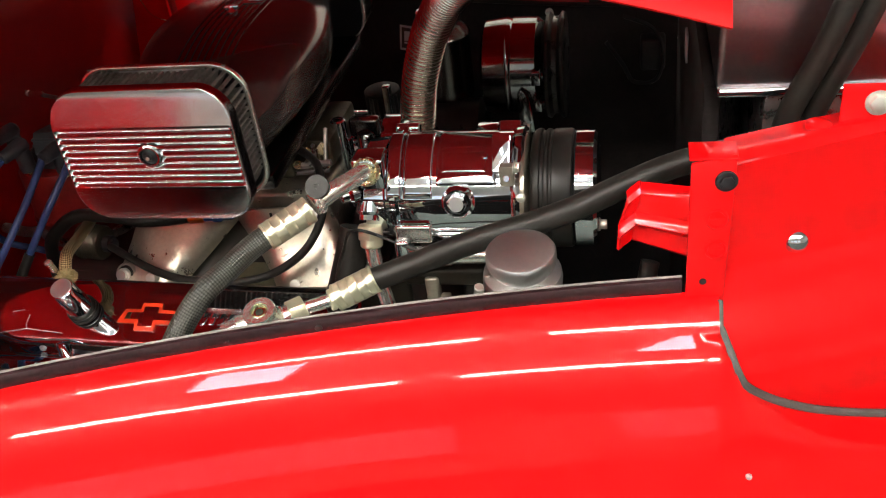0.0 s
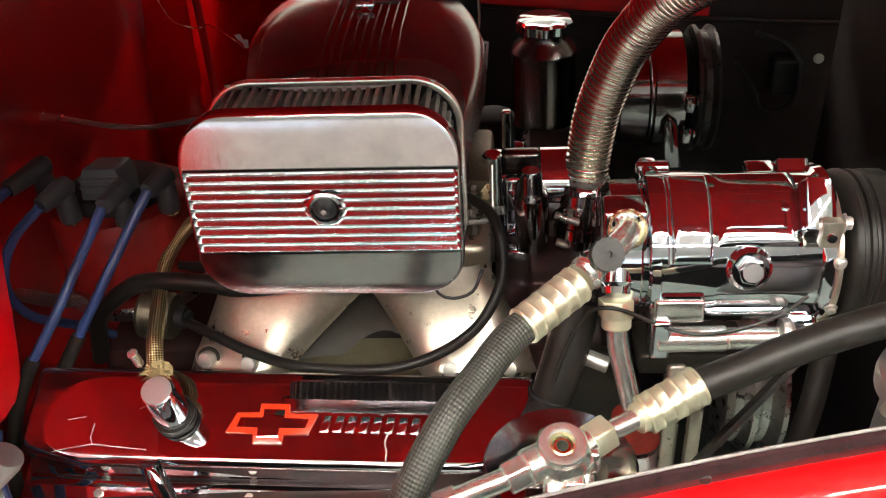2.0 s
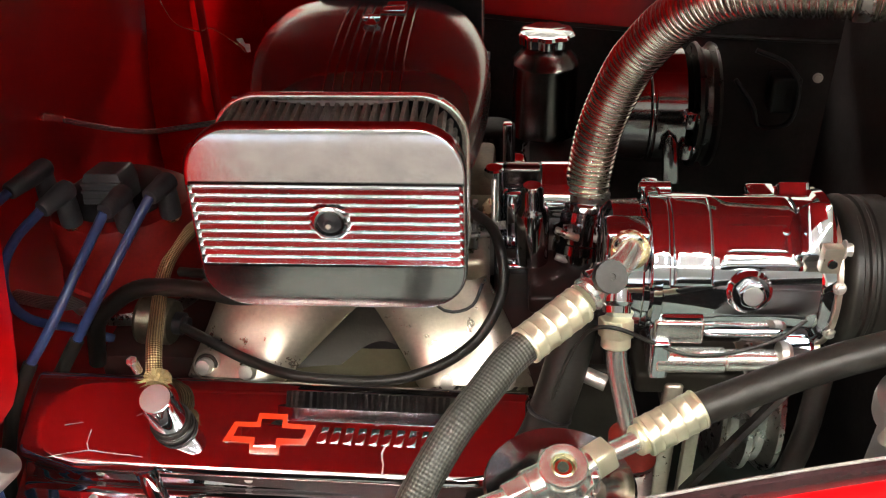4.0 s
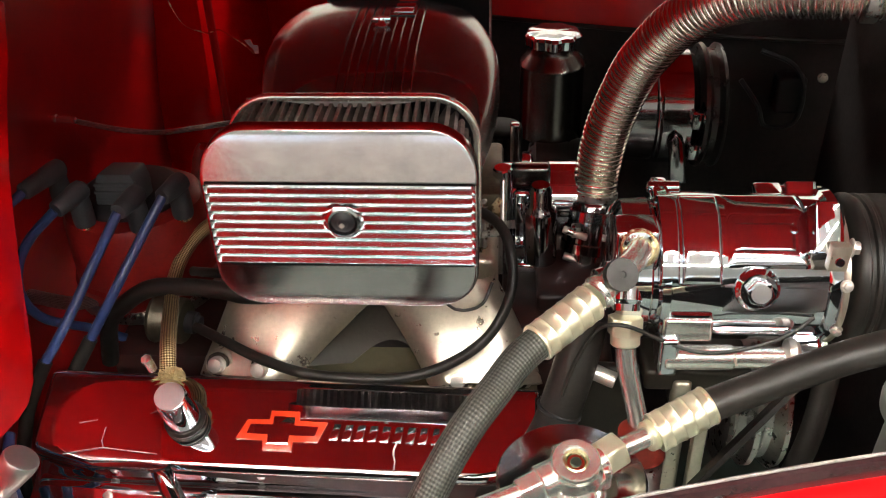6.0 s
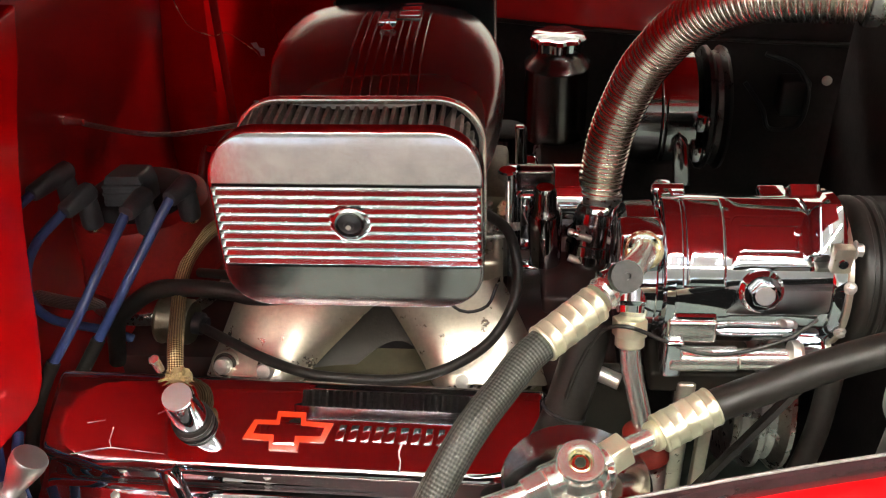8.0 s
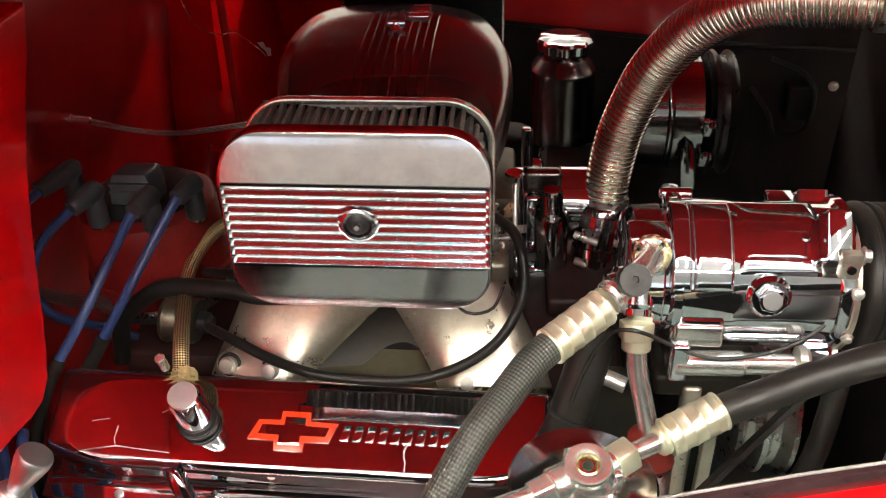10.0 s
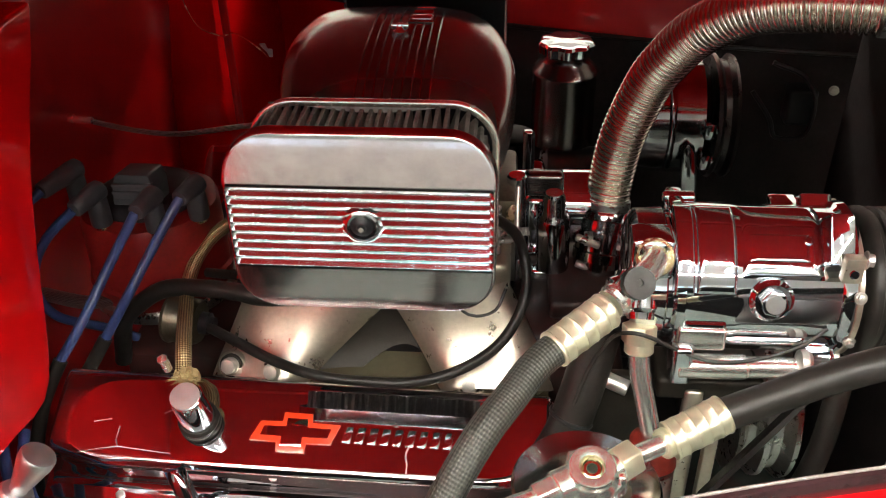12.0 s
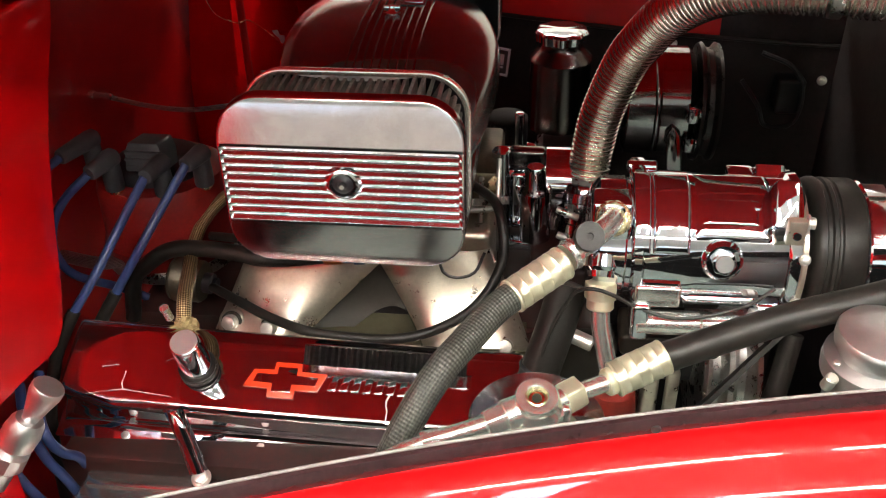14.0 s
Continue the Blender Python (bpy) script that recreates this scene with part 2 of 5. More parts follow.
def sweep(pts, r, n=16, step=0.006, radius_at=None):
    """Round hose along a smooth path, with a UV map in metres (u round, v along)."""
    path = smooth_path(pts, step)
    bm = bmesh.new()
    uvl = bm.loops.layers.uv.new("UVMap")
    u = None
    rings, along = [], [0.0]
    for i, p in enumerate(path):
        w = (path[min(i + 1, len(path) - 1)] - path[max(i - 1, 0)]).normalized()
        if u is None:
            u = w.orthogonal().normalized()
        u = (u - w * u.dot(w)).normalized()
        v = w.cross(u)
        if i:
            along.append(along[-1] + (p - path[i - 1]).length)
        rr = radius_at(along[-1]) if radius_at else r
        rings.append([bm.verts.new(p + (u * math.cos(2 * math.pi * k / n) + v * math.sin(2 * math.pi * k / n)) * rr) for k in range(n)])
    for i in range(len(rings) - 1):
        for k in range(n):
            j = (k + 1) % n
            f = bm.faces.new((rings[i][k], rings[i][j], rings[i + 1][j], rings[i + 1][k]))
            for loop, (a, c) in zip(f.loops, ((k, i), (k + 1, i), (k + 1, i + 1), (k, i + 1))):
                loop[uvl].uv = (a / n * 2 * math.pi * r, along[c])
    for ring in (rings[0], rings[-1]):
        bm.faces.new(ring)
    return bm


def block(lo, hi, bev=0.003, seg=2):
    bm = bmesh.new()
    lo, hi = Vector(lo), Vector(hi)
    bmesh.ops.create_cube(bm, size=1, matrix=Matrix.Translation((lo + hi) / 2) @ Matrix.Diagonal((*(hi - lo), 1)))
    if bev:
        bmesh.ops.bevel(bm, geom=bm.edges[:], offset=bev, segments=seg, affect="EDGES", profile=0.5)
    return bm


def prism(outline, depth, m=Matrix.Identity(4), bev=0.0, seg=2):
    """Outline in local xy pulled along local z by depth, then placed by m."""
    bm = bmesh.new()
    lowv = [bm.verts.new((x, y, 0)) for x, y in outline]
    top = [bm.verts.new((x, y, depth)) for x, y in outline]
    n = len(outline)
    bm.faces.new(lowv[::-1])
    bm.faces.new(top)
    for i in range(n):
        j = (i + 1) % n
        bm.faces.new((lowv[i], lowv[j], top[j], top[i]))
    if bev:
        bmesh.ops.bevel(bm, geom=bm.edges[:], offset=bev, segments=seg, affect="EDGES", profile=0.5)
    bmesh.ops.transform(bm, matrix=m, verts=bm.verts[:])
    return bm


def frame_from(a, w, up=(0, 0, 1)):
    """Matrix at a whose local z is w and local y is close to up."""
    w = Vector(w).normalized()
    u = Vector(up).cross(w).normalized()
    v = w.cross(u)
    m = Matrix((u, v, w)).transposed().to_4x4()
    m.translation = Vector(a)
    return m


def hexagon(r):
    return [(r * math.cos(math.pi / 3 * i), r * math.sin(math.pi / 3 * i)) for i in range(6)]


def hex_bolt(a, w, r=0.007, h=0.005, washer=True):
    a, w = Vector(a), Vector(w).normalized()
    bm = prism(hexagon(r), h, frame_from(a + w * 0.0015, w, (0.1, 0.3, 1)), 0.0008)
    if washer:
        bm = join(bm, rod(a, a + w * 0.0018, r * 1.35, 0.0005, 20))
    return bm


def rounded_rect(w, h, r, seg=6):
    pts = []
    for cx, cy, a0 in ((w - r, h - r, 0), (-w + r, h - r, 90), (-w + r, -h + r, 180), (w - r, -h + r, 270)):
        for k in range(seg + 1):
            t = radians(a0 + 90 * k / seg)
            pts.append((cx + r * math.cos(t), cy + r * math.sin(t)))
    return pts


def sheet(fn, us, vs, thick=0.0):
    """Grid surface fn(u, v) -> point; thick: second skin pushed along the faces' normals."""
    bm = bmesh.new()
    g = [[bm.verts.new(fn(u, v)) for v in vs] for u in us]
    for i in range(len(us) - 1):
        for j in range(len(vs) - 1):
            bm.faces.new((g[i][j], g[i + 1][j], g[i + 1][j + 1], g[i][j + 1]))
    if thick:
        bm.normal_update()
        bmesh.ops.solidify(bm, geom=bm.faces[:], thickness=thick)
    return bm


def lin(a, b, n):
    return [a + (b - a) * i / (n - 1) for i in range(n)]


def mix(a, b, t):
    return a + (b - a) * t


# ---------------------------------------------------------------- room
def room():
    def slab(name, lo, hi, material, label):
        ob = solo(name, block(lo, hi, 0), material, label, name.split("_")[0], kind="structure")
        return ob
    slab("floor", (-6, -7, -0.1), (6, 6, 0), CONCRETE, "dark grey-green painted concrete garage floor")
    slab("ceiling", (-6.1, -7.1, 3.3), (6.1, 6.1, 3.4), CEIL, "plain white ceiling above the parked car")
    slab("wall_north", (-6, 6, 0), (6, 6.1, 3.3), WALL, "plain off-white garage wall")
    slab("wall_south", (-6, -7.1, 0), (6, -7, 3.3), WALL, "plain off-white garage wall")
    slab("wall_east", (6, -7, 0), (6.1, 6, 3.3), WALL, "plain off-white garage wall")
    slab("wall_west", (-6.1, -7, 0), (-6, 6, 3.3), WALL, "plain off-white garage wall")


def cool_panel(x, y):
    t = thing("ceiling_panel", (x, y, 3.3), "square cool white light panel on the ceiling", "light", "ceiling light panels")
    part("frame", block((x - 0.16, y - 0.26, 3.27), (x + 0.16, y + 0.26, 3.3), 0.004), HOUSING, t)
    for i in range(4):
        part("lens", block((x - 0.13, y - 0.24 + i * 0.125, 3.255), (x + 0.13, y - 0.14 + i * 0.125, 3.27), 0.003), COOL, t, "cool glowing louvre")


def garage_window(x):
    w = tagged(new("window_1"), "frosted garage window bright with daylight", "window", kind="structure")
    w.location = (x, -6.99, 1.3)
    part("window_frame", block((x - 1.25, -7.0, 1.25), (x + 1.25, -6.97, 3.05), 0.01), HOUSING, w)
    for i in range(3):
        for j in range(2):
            part("pane", block((x - 1.2 + i * 0.8, -6.972, 1.3 + j * 0.87), (x - 0.45 + i * 0.8 + 0.02, -6.955, 2.13 + j * 0.87), 0.004), DAYLIGHT, w)


def strip_light(x, y, length=1.2):
    t = thing("strip_light", (x, y, 3.3), "long white fluorescent strip light on the ceiling", "light", "ceiling strip lights")
    part("housing", block((x - length / 2, y - 0.07, 3.26), (x + length / 2, y + 0.07, 3.3), 0.004), HOUSING, t)
    part("lens", block((x - length / 2 + 0.02, y - 0.04, 3.205), (x + length / 2 - 0.02, y + 0.04, 3.26), 0.008, 2), TUBE, t, "glowing white lens")
    return t


LIP_Z, MID_Y = 0.945, 1.144


def lip_y(x):
    """The fender's inner edge: the bay widens towards the firewall."""
    return 0.6504 + 0.1635 * x - 0.1993 * x * x if x < 0.15 else 0.6704 + 0.1037 * (x - 0.15)


def seam_z(x):
    """Lower edge of the nose panel, where the welt runs."""
    if x < 0.118:
        return mix(0.910, 0.866, (x - 0.097) / 0.021)
    return 0.866 - 0.05 * (1 - math.exp(-(x - 0.118) / 0.06)) - 0.30 * (x - 0.118)


# slope of the fender's skin, in degrees down from level, at metres along it from the inner edge
FENDER_SLOPE = [(0, 8), (0.008, 22), (0.018, 34), (0.028, 40), (0.07, 50), (0.11, 60), (0.17, 72), (0.26, 82), (0.40, 88), (1.2, 90)]


def slope_at(a):
    for (a0, s0), (a1, s1) in zip(FENDER_SLOPE, FENDER_SLOPE[1:]):
        if a <= a1:
            return mix(s0, s1, (a - a0) / (a1 - a0))
    return 90


def smooth_fender_profile():
    """Offsets outwards and heights of the skin, from the inner edge down to the sill."""
    out, o, z, a = [(0.0, 0.931)], 0.0, 0.931, 0.0
    while z > 0.02:
        step = 0.004 if a < 0.12 else (0.012 if a < 0.4 else 0.05)
        t = radians(slope_at(a + step / 2))
        o, z, a = o + step * math.cos(t), z - step * math.sin(t), a + step
        out.append((o, z))
    return out


def fender_point(x, o, z):
    return (x, lip_y(x) - o, z)


def car_shell():
    prof = smooth_fender_profile()
    f = thing("front_fender", (-0.4, 0.45, 0), "glossy bright red steel front fender with rounded shoulder", "fender")
    xs = lin(-1.6, 0.0965, 70)

    def arched(x, p):
        """The side panel ends at the wheel arch."""
        q = fender_point(x, *p)
        a = max(0, 1 - ((x + 0.33) / 0.52) ** 2)
        low_z = 0.735 * a ** 0.35
        return (q[0], q[1], max(q[2], low_z))
    bm = sheet(arched, xs, prof)
    low = [p for p in prof if p[1] < 0.918]

    def front(x, p):
        q = arched(0.0965, p)
        top = seam_z(x) - 0.002
        z = min(q[2], top) if p is not low[0] else top
        k = mix(0.25, 1.0, min(1, max(0, (z - 0.3) / 0.45)))
        return (x, q[1] + 0.43 * (x - 0.0965) * k, z)
    bm = join(bm, sheet(front, [0.0965, 0.1, 0.106, 0.112, 0.118, *lin(0.125, 0.9, 40)], low))
    bmesh.ops.remove_doubles(bm, verts=bm.verts[:], dist=0.0008)
    part("skin", bm, RED, f, "bright red gloss paint", 60)
    inside = [p for p in prof if p[1] < 0.925]
    part("undercoat", sheet(lambda x, p: (x, arched(x, p)[1] + 0.004, arched(x, p)[2]), lin(-1.0, 0.09, 40), inside), UNDERCOAT, f, "black undercoat inside the fender", 60)
    # rubber strip standing on the inner edge
    strip = []
    for x in lin(-1.15, 0.064, 60):
        strip.append((x, lip_y(x)))
    bm = bmesh.new()
    rows = []
    for x, y in strip:
        rows.append([bm.verts.new(p) for p in ((x, y + 0.001, 0.925), (x, y - 0.001, 0.932), (x, y - 0.0015, 0.940), (x, y + 0.0005, 0.9445),
                                                (x, y + 0.0035, 0.9455), (x, y + 0.006, 0.943), (x, y + 0.007, 0.925))])
    for a, b in zip(rows, rows[1:]):
        for i in range(6):
            bm.faces.new((a[i], a[i + 1], b[i + 1], b[i]))
    part("weatherstrip", bm, SEAL, f, "scuffed dark rubber edge strip")
    edge = sweep([(x, lip_y(x) + 0.0045, 0.9462) for x in lin(-1.15, 0.064, 25)], 0.0012, 6, 0.02)
    part("edge_bead", edge, BEAD, f, "worn grey bead along the strip")
    part("drain_hole", rod((-0.264, lip_y(-0.264) - 0.003, 0.936), (-0.264, lip_y(-0.264) + 0.002, 0.936), 0.0035, 0.0005, 14), BLACK, f)
    # paint chips
    for (x, o, z, r) in ((0.123, 0.108, 0.80, 0.003),):
        p = Vector(fender_point(x, o, z))
        part("paint_chip", lathe(p + Vector((0, 0.003, 0)), p + Vector((0, -0.01, 0)), [(0, r), (0.003, r * 0.9), (0.004, 0)], 9), STAIN_AND_GLINT, f, "pale chip in the paint")
    # welt between fender and nose
    welt = [(0.0965, fender_point(0.096, 0.012, 0.93)[1] + 0.004, 0.925)]
    for x in (0.0965, 0.098, 0.104, 0.112, 0.12, 0.135, 0.16, 0.2, 0.26, 0.34, 0.45, 0.6):
        z = seam_z(max(x, 0.097))
        welt.append((x, nose_y(x, z) - 0.003, z))
    solo("welt_seal", sweep(welt, 0.0042, 10, 0.006), WELT, "dark grey rubber piping in the body seam", "seal")
    # nose panel
    n = thing("nose_panel", (0.35, 0.75, 0.8), "bright red sheet-metal nose panel bolted ahead of the fender", "body panel")
    vs = lin(0, 1, 26)
    bm = sheet(lambda x, t: (x, nose_y(x, mix(seam_z(x) + 0.002, 1.056, t)), mix(seam_z(x) + 0.002, 1.056, t)), [0.098, 0.104, 0.112, *lin(0.12, 0.9, 30)], vs)
    top = sheet(lambda x, t: (x, nose_y(x, 1.056) + 0.05 * t, 1.056 + 0.006 * math.sin(math.pi * min(1, t * 1.5))), lin(0.098, 0.9, 20), [0, 0.06, 0.14, 0.25, 0.4, 0.7, 1])
    bm = join(bm, top)
    bmesh.ops.remove_doubles(bm, verts=bm.verts[:], dist=0.0006)
    part("skin", bm, RED, n, "", 50)
    p = Vector((0.165, nose_y(0.165, 0.96), 0.96))
    part("screw", lathe(p, p + Vector((0, -1, 0.2)), [(0, 0.0105), (0.002, 0.0105), (0.005, 0.008), (0.0065, 0.004), (0.007, 0)], 20), CHROME, n, "bright domed screw head")
    # hood support strip and its bent tab
    b = thing("hood_bracket", (0.085, 0.68, 0.925), "red painted bent steel bracket with slots and dark bolt", "bracket")
    m = frame_from((0.0850, 0.6660, 0.99), (0.10, -0.99, 0.08))
    part("plate", prism([(-0.019, -0.066), (0.015, -0.066), (0.021, 0.078), (-0.017, 0.072)], 0.004, m, 0.0015), RED, b)
    part("top_flange", prism([(-0.02, 0), (0.02, 0), (0.02, 0.03), (-0.02, 0.03)], 0.003, frame_from((0.0860, 0.667, 1.064), (0, 0, 1), (0, 1, 0)), 0.001), RED, b)
    # pressed tab: flanged edges, a swage along its middle and a turned-out end
    press = [(0.0, 0.010), (0.03, 0.003), (0.08, 0.0), (0.34, 0.0), (0.40, -0.006), (0.46, -0.0085), (0.52, -0.006), (0.58, 0.0), (0.90, 0.0), (0.96, 0.003), (1.0, 0.011)]

    def tab_point(u, k):
        v, dy = press[k]
        lo, hi = (mix(0.016, 0.069, u), mix(0.964, 0.951, u)), (mix(0.0273, 0.076, u), 1.0235)
        return (mix(lo[0], hi[0], v), 0.692 + dy - 0.010 * u, mix(lo[1], hi[1], v))
    part("tab", sheet(tab_point, [0, 0.03, 0.08, *lin(0.15, 1, 8)], list(range(len(press))), 0.0025), RED, b, "pressed tab with a swage")
    lip = sheet(lambda u, k: tuple(Vector(tab_point(0, k)) + Vector((-0.016, -0.004, -0.010)) * math.sin(u * math.pi / 2) * (1 - 0.55 * abs(press[k][0] - 0.6)) + Vector((0, -0.004, 0)) * u), lin(0, 1, 5), list(range(len(press))), 0.0025)
    part("tab_lip", lip, RED, b, "turned-out end")
    w = Vector((0.10, -0.99, 0.08)).normalized()
    fp = lambda x, y: m @ Vector((x, y, 0.004))
    part("bolt", join(rod(fp(0.012, 0.055), fp(0.012, 0.055) + w * 0.003, 0.0095, 0.0008), prism(hexagon(0.0065), 0.006, frame_from(fp(0.012, 0.055), w), 0.0008)), PLASTIC, b, "dark bolt and washer")
    for yy in (0.018, -0.012):
        part("slot", join(lathe(fp(0.006, yy), fp(0.006, yy) + w, [(0, 0.0100), (0.0016, 0.0090), (0.0016, 0.0076), (0.0002, 0.0068)], 24), block(fp(0.006, yy) - Vector((0.0065, 0.001, 0.0008)), fp(0.006, yy) + Vector((0.0065, 0.0002, 0.0008)), 0.0004)), RED, b, "painted-over adjusting slot")
    part("hole", rod(fp(-0.004, -0.045), fp(-0.004, -0.045) + w * 0.0008, 0.0032, 0.0002, 14), BLACK, b)
    c = thing("corner_bracket", (0.22, 0.745, 1.05), "red corner bracket with a bright hex bolt", "bracket")
    part("plate", block((0.196, 0.742, 1.045), (0.30, 0.746, 1.094), 0.0015), RED, c)
    part("bolt", hex_bolt((0.226, 0.742, 1.077), (0, -1, 0.15), 0.0085, 0.006), BOLT, c, "bright bolt")
    part("ear", lathe((0.178, 0.735, 1.058), (0.178, 0.735, 1.07), [(0, 0.011), (0.004, 0.011), (0.006, 0.008), (0.0065, 0)], 18), RED, c)


def nose_y(x, z):
    y = 0.668 + 0.43 * (x - 0.09)
    k = min(1, max(0, (0.955 - z) / 0.10))
    k = k * k * (3 - 2 * k)
    y -= k * 0.068
    return y + 0.01 * max(0, z - 1.03)


def hood():
    h = thing("hood", (-0.4, 1.144, 1.19), "red tilting hood raised above the engine bay", "hood")

    def surf(x, t):
        edge = 0.652 - 0.25 * max(0, -0.15 - x)
        y0, y1 = edge, 2 * MID_Y - edge + 0.04
        base = 1.186 + 0.13 * (1 - math.exp(-(0.092 - x) / 0.40))
        s = math.sin(math.pi * t) ** 0.75
        return (x, mix(y0, y1, t), base + 0.17 * s - 0.15 * t)
    ts = [0, 0.006, 0.015, 0.03, 0.05, 0.08, 0.12, *lin(0.17, 0.83, 16), 0.88, 0.92, 0.95, 0.97, 0.985, 0.994, 1]
    bm = sheet(surf, lin(-1.58, 0.092, 54), ts, 0.004)
    part("skin", bm, RED_UNDER, h, "", 60)
    for t0 in (0.3, 0.7):
        rib = sheet(lambda x, t: (x, surf(x, t0)[1] + 0.05 * (t - 0.5), surf(x, t0)[2] - 0.012 - 0.014 * math.sin(math.pi * t)), lin(-0.95, 0.0, 20), lin(0, 1, 9))
        part("rib", rib, RED_UNDER, h, "stiffening rib under the hood")


def bay():
    # firewall with a recess behind the engine
    fw = tagged(new("firewall"), "red painted steel firewall with a recess behind the engine", "firewall", kind="structure")
    fw.location = (-1.0, MID_Y, 0)
    near = [(0.1, 0.30), (0.70, 0.30), (0.70, 0.80), (0.769, 0.790), (0.802, 0.773), (0.828, 0.773), (0.848, 0.786), (0.862, 0.815), (0.870, 0.85), (0.880, 0.885),
            (0.897, 0.935), (0.918, 0.986), (0.945, 1.035), (0.975, 1.08), (1.0, 1.12), (0.1, 1.12)]
    m = Matrix(((0, 0, 1, -1.03), (1, 0, 0, 0), (0, 1, 0, 0), (0, 0, 0, 1)))
    part("near_panel", prism(near, 0.170, m, 0.005, 3), RED, fw, "", 30)
    far = [(2.2, 0.30), (1.66, 0.30), (1.62, 0.75), (1.66, 0.9), (1.66, 1.12), (2.2, 1.12)]
    part("far_panel", prism(far[::-1], 0.12, m, 0.014, 4), RED, fw)
    # recess panel takes the darkened red in place of real shade
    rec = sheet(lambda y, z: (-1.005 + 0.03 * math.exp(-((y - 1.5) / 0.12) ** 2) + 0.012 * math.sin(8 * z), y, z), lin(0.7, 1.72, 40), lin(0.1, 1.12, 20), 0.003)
    part("recess_panel", rec, RED_SHADED, fw, "", 60)
    part("cowl_top", block((-1.6, 0.1, 1.118), (-0.99, 2.2, 1.15), 0.01), RED, fw)
    # unseen dark windscreen, added to stop light and pale reflections behind the cowl
    ws = thing("windscreen", (-1.5, MID_Y, 1.15), "unseen dark windscreen added behind the red cowl to block light", "windscreen")
    part("glass", prism([(-0.82, 0), (0.82, 0), (0.70, 0.50), (-0.70, 0.50)], 0.006, frame_from((-1.30, MID_Y, 1.152), (0.72, 0, 0.69)), 0.001), TINT, ws, "dark glass")
    for sy in (-1, 1):
        part("pillar", rod((-1.30, MID_Y + sy * 0.83, 1.152), (-1.645, MID_Y + sy * 0.71, 1.515), 0.022, 0.004, 16), RED, ws, "red pillar")
    part("header", rod((-1.645, MID_Y - 0.72, 1.515), (-1.645, MID_Y + 0.72, 1.515), 0.022, 0.004, 16), RED, ws, "red top rail")
    # far fender and its black apron
    ff = thing("far_fender", (-0.4, 1.75, 0), "red far-side front fender seen from inside the bay", "fender")
    far_y = lambda x: 2 * MID_Y - lip_y(x)
    part("skin", sheet(lambda x, p: (fender_point(x, *p)[0], 2 * MID_Y - fender_point(x, *p)[1], fender_point(x, *p)[2]), lin(-1.6, 0.9, 40), smooth_fender_profile()[::2]), RED, ff, "", 60)
    part("inner_lip", sheet(lambda x, z: (x, far_y(x) - 0.004 - 0.1 * (0.935 - z), z), lin(-1.0, -0.06, 20), lin(0.935, 0.845, 4), 0.003), RED_SHADED, ff, "red inner flange with shade in its colour")
    part("front_apron", sheet(lambda x, z: (x, far_y(x) - 0.004 - 0.1 * (0.94 - z), z), lin(-0.062, 0.7, 14), lin(0.94, 0.842, 4), 0.003), UNDERCOAT, ff, "black inner panel")
    part("apron", sheet(lambda x, z: (x, far_y(x) - 0.012 - 0.06 * math.sin(3 * (0.845 - z)), z), lin(-0.72, 0.7, 24), lin(0.848, 0.0, 10), 0.003), UNDERCOAT, ff, "black inner panel")
    bead = [(x, far_y(x) - 0.02, 0.846) for x in lin(-0.95, 0.6, 20)]
    part("flange_bead", sweep(bead, 0.004, 8, 0.02), RUBBER, ff)
    # cross member under the engine
    solo("crossmember", block((-0.75, 0.55, 0.0), (-0.15, 1.74, 0.25), 0.02), BLACK, "black steel crossmember under the engine", "frame")
    # radiator
    r = thing("radiator", (0.145, MID_Y, 0.1), "aluminium radiator with polished top tank", "radiator")
    tank = block((0.102, 0.862, 1.03), (0.30, 1.43, 1.20), 0.008, 3)
    part("top_tank", tank, TANK, r, "polished tank with small water spots")
    part("rolled_edge", rod((0.103, 0.861, 1.033), (0.29, 0.861, 1.033), 0.006, 0.002, 14), CHROME, r)
    part("core", block((0.15, 0.868, 0.1), (0.25, 1.42, 1.03), 0.004), STEEL, r)
    part("shroud", block((0.092, 0.90, 0.15), (0.112, 1.50, 1.02), 0.006), UNDERCOAT, r, "black fan shroud")
    lab = block((0.0885, 1.175, 0.925), (0.0915, 1.205, 0.965), 0.0008)
    solo("shroud_label", lab, MARKER, "small pale sticker on the black shroud", "label")
    # black hoses beside the radiator
    for dx, dy in ((0, 0), (0.026, 0.012)):
        solo("coolant_hose", sweep([(0.155 + dx, 0.82 + dy, 0.95), (0.165 + dx, 0.81 + dy, 1.03), (0.19 + dx, 0.805 + dy, 1.10), (0.215 + dx, 0.81 + dy, 1.17), (0.26 + dx, 0.84 + dy, 1.25), (0.34 + dx, 0.86 + dy, 1.27)], 0.0115, 16), RUBBER,
             "thick black rubber hose beside the radiator", "hose", "hoses beside the radiator")


